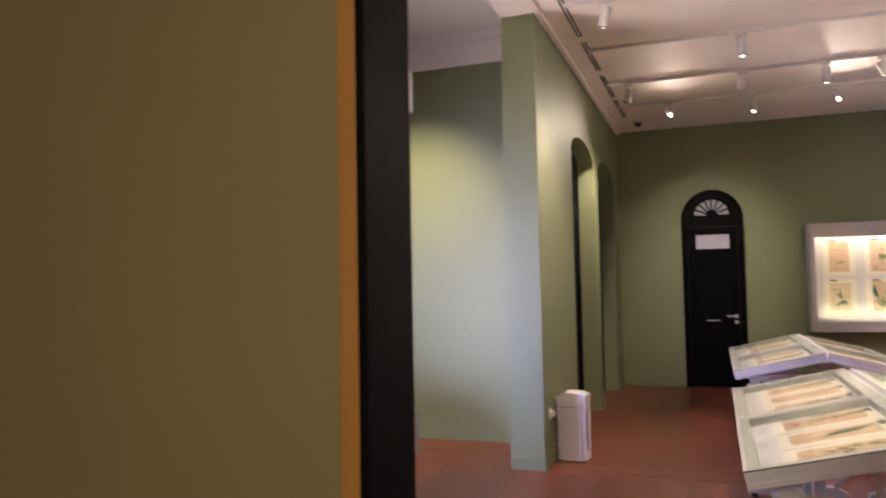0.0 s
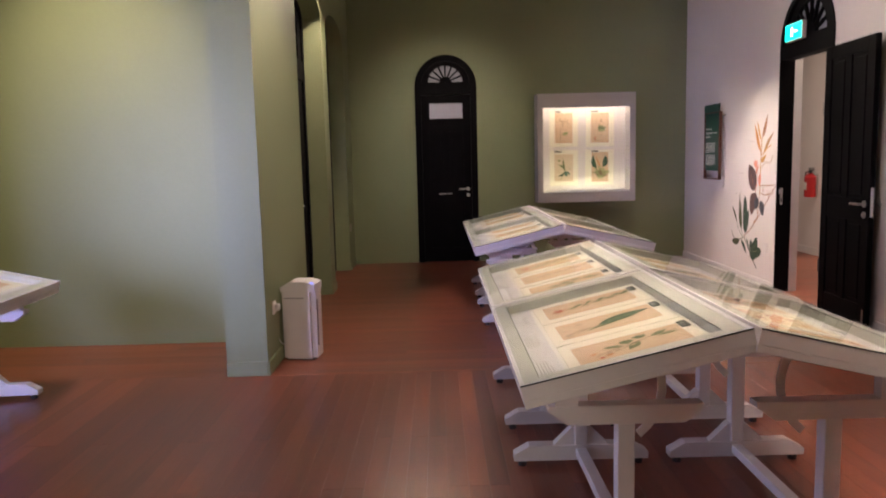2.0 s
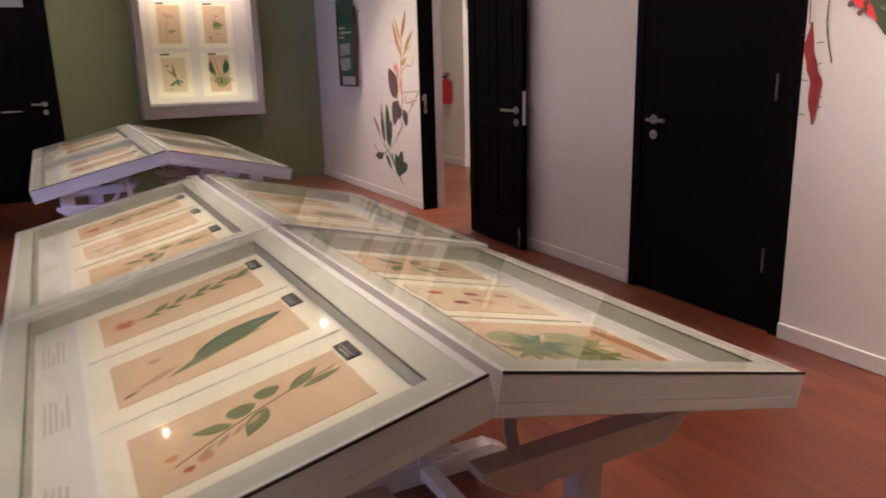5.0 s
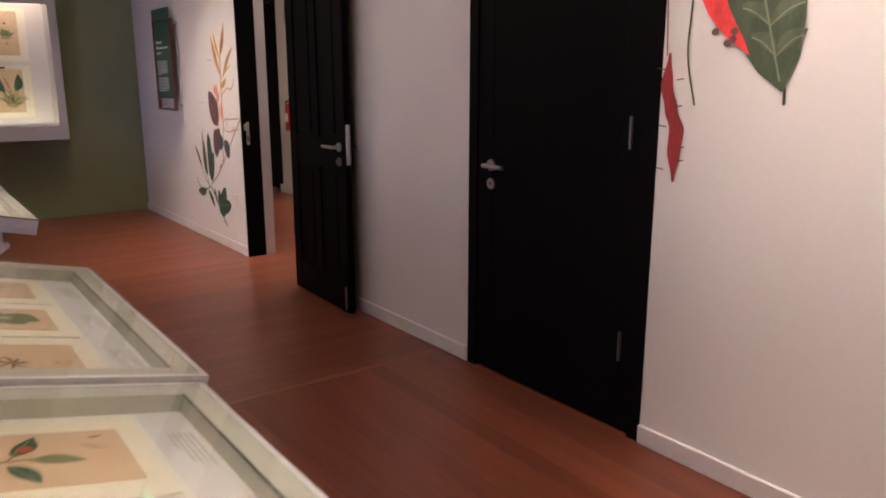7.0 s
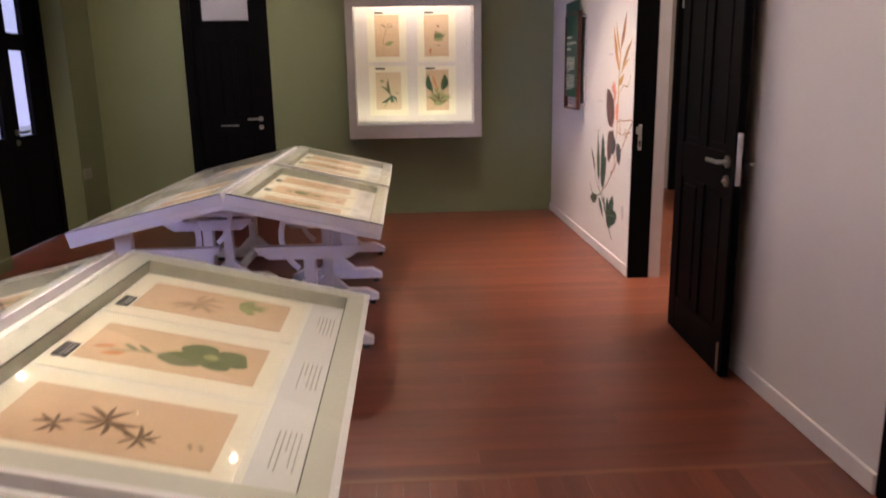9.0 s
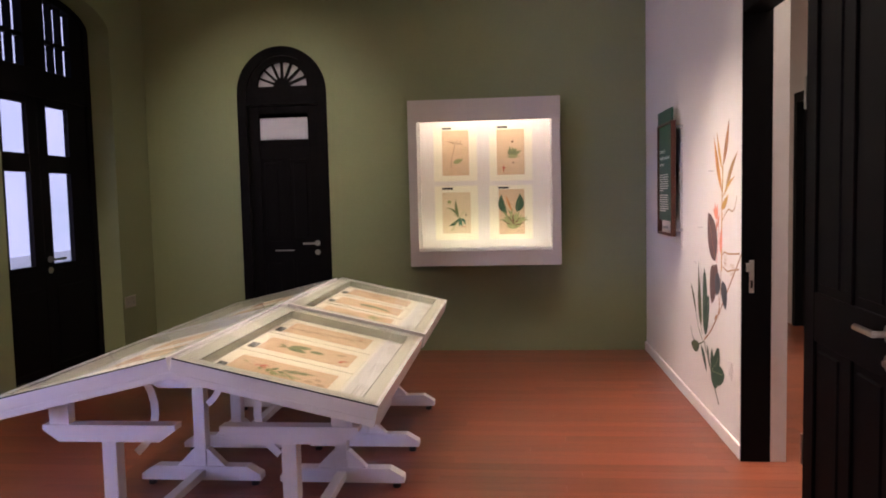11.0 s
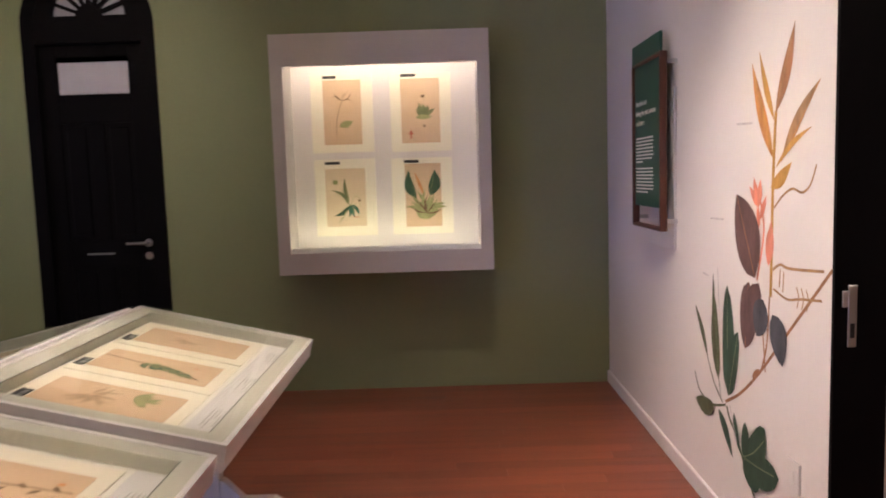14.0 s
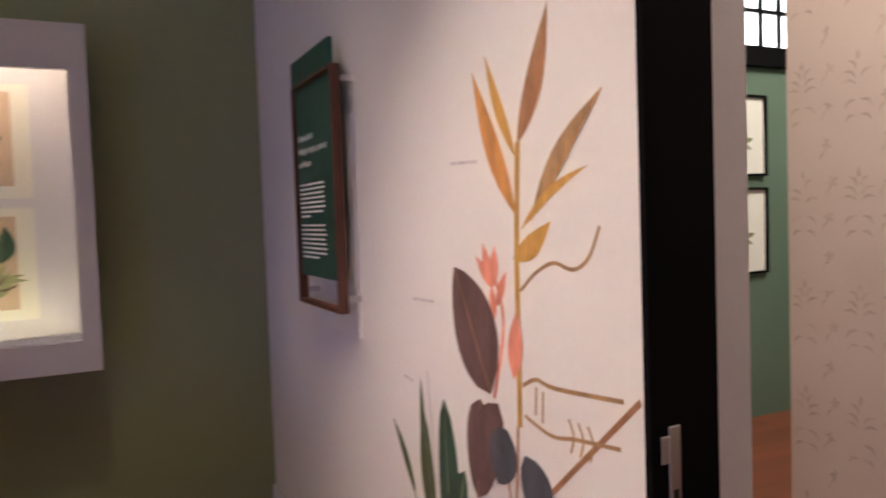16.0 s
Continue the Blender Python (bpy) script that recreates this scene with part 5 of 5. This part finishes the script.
# broad soft bands between the side veins, then the veins and the midrib
for z in (1.45, 1.54, 1.63, 1.72, 1.81):
    m0 = 4.655 + (z - 1.345) * 0.29
    half = 0.085 + 0.05 * min(1.0, (z - 1.40) / 0.3)
    painted_leaf("band", (m0, z + 0.012), (m0 - half, z + 0.075), 0.045, -0.10, 0.8)
    painted_leaf("band", (m0, z + 0.012), (m0 + half * 0.95, z + 0.07), 0.045, 0.10, 0.8)
    painted_stem("light", [(m0, z), (m0 - half * 0.5, z + 0.045), (m0 - half * 0.95, z + 0.062)], 0.005)
    painted_stem("light", [(m0, z), (m0 + half * 0.5, z + 0.042), (m0 + half * 0.9, z + 0.058)], 0.005)
painted_stem("light", [(4.845, 2.0), (4.76, 1.7), (4.665, 1.375)], 0.007)
painted_leaf("scarlet", (4.93, 1.95), (4.772, 1.455), 0.085, 0.16, 0.6)
for u, v in ((4.899, 1.531), (4.834, 1.506), (4.853, 1.494), (4.83, 1.53)):
    painted_leaf("purple", (u - 0.014, v), (u + 0.014, v), 0.024, 0, 0.5)

# ---- fire extinguisher in the corridor ----
ext = thing("fire_extinguisher", "red fire extinguisher hung on the corridor wall", "fire extinguisher", pose(HX - 0.09, 11.53, 0.80))
RED_METAL = plain("red_enamel", (0.40, 0.012, 0.015), 0.3)
bm = bmesh.new()
cyl(bm, 0.075, (0, 0, 0), (0, 0, 0.27), 24)
cyl(bm, 0.075, (0, 0, 0.27), (0, 0, 0.32), 24, 0.028)
part("cylinder", bm, RED_METAL, ext, "red enamelled cylinder")
bm = bmesh.new()
cyl(bm, 0.022, (0, 0, 0.32), (0, 0, 0.355), 14)
box(bm, (-0.012, -0.07, 0.355), (0.012, 0.03, 0.37))
box(bm, (-0.012, -0.08, 0.38), (0.012, 0.03, 0.393))
part("valve", bm, DARK_PLASTIC, ext, "black valve and grip")
bm = bmesh.new()
cyl(bm, 0.010, (-0.03, 0.08, 0.06), (-0.03, 0.07, 0.33), 10)
cyl(bm, 0.010, (-0.03, 0.07, 0.33), (0, 0, 0.35), 10)
part("hose", bm, DARK_PLASTIC, ext, "black hose")
part("label", boxes(((-0.078, -0.04, 0.10), (-0.07, 0.03, 0.2))), WHITE_PRINT, ext, "white label")
part("bracket", boxes(((0.06, -0.03, 0.05), (0.09, 0.03, 0.3))), STEEL, ext)

# ---- corridor and far room ----
cf = thing("door_5", "black door frame in the corridor wall", "door", pose(HX, 12.525, 0, 0, 0, -90), kind="structure")
part("door_frame", boxes(((-0.48, -0.012, 0), (-0.40, 0.14, 2.30)), ((0.40, -0.012, 0), (0.48, 0.14, 2.30)), ((-0.48, -0.012, 2.30), (0.48, 0.14, 2.39))), BLACK, cf)
part("leaf", boxes(((-0.40, 0.06, 0.01), (0.40, 0.10, 2.30))), BLACK, cf)
bm = bmesh.new()
motif = random.Random(5)
rise = 0


def print_leaf(a, b, width, bend):
    """One faint printed leaf, each a hair above the last."""
    global rise
    rise += 1
    flat_leaf(bm, lambda u, v: (HX - 0.0012 - 0.0000004 * rise, u, v), a, b, width, bend)


WINGS = ((0.12, 0.0, 0.16), (0.085, 0.035, 0.125), (0.055, 0.055, 0.085), (0.035, 0.062, 0.045), (-0.02, 0.05, -0.055), (-0.075, 0.045, -0.10))
for col in range(28):
    y = 10.02 - 0.115 * col
    for row in range(8):
        z = 0.12 + 0.42 * row
        if col % 2 == 0:
            for z0, du, z1 in WINGS:
                for q in (-1, 1):
                    if motif.random() < 0.88:
                        print_leaf((y + q * 0.008, z + z0), (y + q * (du + 0.006), z + z1), 0.013, 0.22 * q)
        else:
            for dz in (-0.02, 0.11, 0.25):
                cy, cz = y + motif.uniform(-0.012, 0.012), z + dz
                for i in range(5):
                    ang = 1.256 * i + motif.uniform(-0.2, 0.2)
                    if motif.random() < 0.8:
                        print_leaf((cy, cz), (cy + 0.026 * math.cos(ang), cz + 0.026 * math.sin(ang)), 0.012, 0.1)
                print_leaf((cy, cz - 0.02), (cy + 0.03, cz - 0.065), 0.007, 0.2)
tagged(part("wallpaper_print", bm, ink("faint_wallpaper_print", (0.55, 0.455, 0.40)), None, "faint grey-brown leaf print on the wallpaper"), category="wallpaper", kind="structure")
for z0, z1, colour in ((1.60, 2.125, "orange"), (0.96, 1.525, "red")):
    p = thing("picture", "white botanical picture in a thin black frame", "picture", pose(7.36, 11.53, (z0 + z1) / 2, 90, 0, 0), group="framed pictures in the far room")
    hh = (z1 - z0) / 2
    part("picture_frame", boxes(((-0.22, -hh, 0), (-0.205, hh, 0.03)), ((0.205, -hh, 0), (0.22, hh, 0.03)), ((-0.205, -hh, 0), (0.205, -hh + 0.015, 0.03)), ((-0.205, hh - 0.015, 0), (0.205, hh, 0.03))), BLACK, p, "thin black frame")
    part("print", boxes(((-0.205, -hh + 0.015, 0.002), (0.205, hh - 0.015, 0.01))), BOARD, p, "cream paper")
    bm = bmesh.new()
    for a, b, w in (((0.0, -0.12), (0.02, 0.14), 0.012), ((0.0, -0.04), (0.11, -0.02), 0.035), ((0.0, -0.05), (0.09, -0.09), 0.03)):
        flat_leaf(bm, lambda u, v: (u, v, 0.0105), a, b, w)
    part("drawing", bm, INK["green"], p)
    bm = bmesh.new()
    flat_leaf(bm, lambda u, v: (u, v, 0.0112), (-0.03, -0.10), (0.04, 0.02), 0.08)
    part("flower", bm, INK[colour], p)
win = thing("window_3", "high window with black muntins in the far room", "window", pose(7.55, 11.53, 0), kind="structure")
part("window_sill", boxes(((-0.7, -0.05, 2.31), (0.7, 0, 2.44)), bevel=0.004), BLACK, win, "black sill")
# the pane itself glows, with solid wall behind it instead of daylight
part("pane", boxes(((-0.7, -0.006, 2.44), (0.7, -0.001, 3.3))), glowing("glowing_pane", (0.92, 0.96, 1.0), 1.6), win, "bright daylight pane")
for i in range(9):
    part("muntin", boxes(((-0.7 + 0.17 * i, -0.03, 2.44), (-0.675 + 0.17 * i, -0.006, 3.3))), BLACK, win)
for z in (2.66, 2.88, 3.1):
    part("muntin", boxes(((-0.7, -0.031, z), (0.7, -0.006, z + 0.022))), BLACK, win)

# ---- ceiling tracks and lamps ----
# the 2.70 track is unseen, added after the spacing of the others
for y in (2.70, 3.90, 5.10, 6.35, 7.60, 8.93, 10.02):
    track = thing("light_track", "white lighting track on the ceiling", "light track", pose(2.1, y, TOP), group="lighting tracks")
    part("rail", boxes(((-2.05, -0.018, -0.034), (2.1, 0.018, 0)), bevel=0.003), TRIM, track)
    part("feed_box", boxes(((-2.13, -0.02, -0.036), (-2.05, 0.02, 0)), bevel=0.004), TRIM, track)
LAMP_FACE = glowing("lamp_face_glow", (1.0, 0.87, 0.68), 6.0)


def track_lamp(x, y, target):
    base = Vector((x, y, TOP - 0.036))
    l = thing("track_lamp", "white cylindrical spotlight on a ceiling track", "spotlight", pose(*base), group="track spotlights")
    part("adapter", boxes(((-0.05, -0.016, -0.022), (0.05, 0.016, 0)), bevel=0.002), TRIM, l)
    bm = bmesh.new()
    cyl(bm, 0.010, (0, 0, -0.02), (0, 0, -0.09), 10)
    part("stem", bm, TRIM, l)
    m = look((0, 0, -0.12), Vector(target) - base)
    bm = bmesh.new()
    cyl(bm, 0.042, (0, 0, 0.075), (0, 0, -0.075), 20)
    head = part("head", bm, TRIM, l, "white spotlight head", at=m)
    bm = bmesh.new()
    cyl(bm, 0.040, (0, 0, -0.0755), (0, 0, -0.086), 20)
    part("baffle", bm, DARK_PLASTIC, head, "black baffle")
    bm = bmesh.new()
    cyl(bm, 0.020, (0, 0, -0.0865), (0, 0, -0.088), 16)
    part("lens", bm, LAMP_FACE, head, "lit lens")


for x, y, target, watts, wide in LAMPS:
    track_lamp(x, y, target)
dome = thing("dome_camera", "small black dome security camera under the ceiling", "security camera", pose(0.10, 11.05, TOP))
bm = bmesh.new()
cyl(bm, 0.06, (0, 0, -0.03), (0, 0, 0), 20)
part("base", bm, TRIM, dome)
bm = bmesh.new()
bmesh.ops.create_uvsphere(bm, u_segments=18, v_segments=10, radius=0.05, matrix=Matrix.Translation((0, 0, -0.035)))
part("dome", bm, DARK_PLASTIC, dome, "glossy black dome", smooth=True)

# ---- floor planks ----
PW = 0.092


def plank_mesh(length):
    bm = bmesh.new()
    box(bm, (-PW / 2 + 0.0002, 0, -0.020), (PW / 2 - 0.0002, length - 0.0005, 0.0))
    top = [e for e in bm.edges if e.verts[0].co.z > -0.001 and e.verts[1].co.z > -0.001]
    bmesh.ops.bevel(bm, geom=top, offset=0.0005, segments=1, affect="EDGES")
    return mesh("plank", bm, WOOD)


LENGTHS = (1.2, 1.8, 2.4)
MESHES = {n: plank_mesh(n) for n in LENGTHS}
SPLIT = 6.40
rng = random.Random(21)
count = 0
loose = {0: bmesh.new(), -90: bmesh.new()}


def lay(x, y, length, turn):
    """One board; the first few hundred, in the room's middle, are objects of their own."""
    global count
    heap = loose[turn]
    inside = -0.3 < x < 4.3 and 2.0 < y < 11.8
    if inside and count < 300:
        ob = new("plank", MESHES[length])
        ob.parent = floor
        ob.matrix_basis = pose(x, y, 0, 0, 0, turn)
        count += 1
    else:
        m = pose(x, y, 0, 0, 0, turn)
        vs = [heap.verts.new(m @ Vector(p)) for p in ((-PW / 2 + 0.0002, 0, 0), (PW / 2 - 0.0002, 0, 0), (PW / 2 - 0.0002, length - 0.001, 0), (-PW / 2 + 0.0002, length - 0.001, 0))]
        lo = [heap.verts.new(v.co - Vector((0, 0, 0.02))) for v in vs]
        heap.faces.new(vs)
        for i in range(4):
            heap.faces.new((vs[i], lo[i], lo[(i + 1) % 4], vs[(i + 1) % 4]))


# boards run along the room up to the joint line, and across it beyond
for i in range(int(7.6 / PW)):
    x, y = -3.15 + PW * (i + 0.5), SPLIT
    while y > -2.7:
        n = rng.choice(LENGTHS)
        if (x > -0.45 or y - n > 1.95) and (y - n > -2.4):
            lay(x, y - n, n, 0)
        y -= n
for i in range(int((13.8 - SPLIT) / PW)):
    y = SPLIT + PW * (i + 0.5)
    x = -0.6 - rng.uniform(0, 1.0) if y > 7.4 else -2.98
    while x < 8.74:
        n = rng.choice(LENGTHS)
        if x > 4.4:
            n = min(n, 8.8 - x)
        if y < 13.5 and n > 0.05:
            lay(x, y, n, -90)
        x += n
tagged(part("floor_boards", loose[0], WOOD_ALONG, floor, "further boards of the same floor"), kind="stuff")
tagged(part("floor_boards", loose[-90], WOOD_ACROSS, floor, "further boards of the same floor"), kind="stuff")
part("joint_strip", boxes(((LX, SPLIT - 0.024, -0.01), (WX, SPLIT + 0.008, 0.0016)), bevel=0.0006), mottled("worn_joint_strip", (0.20, 0.075, 0.04), (0.30, 0.12, 0.07), 0.4, 4, 40, 0.04, stretch=(0.7, 9, 1)), floor, "lighter wooden joint strip between the two floor directions")
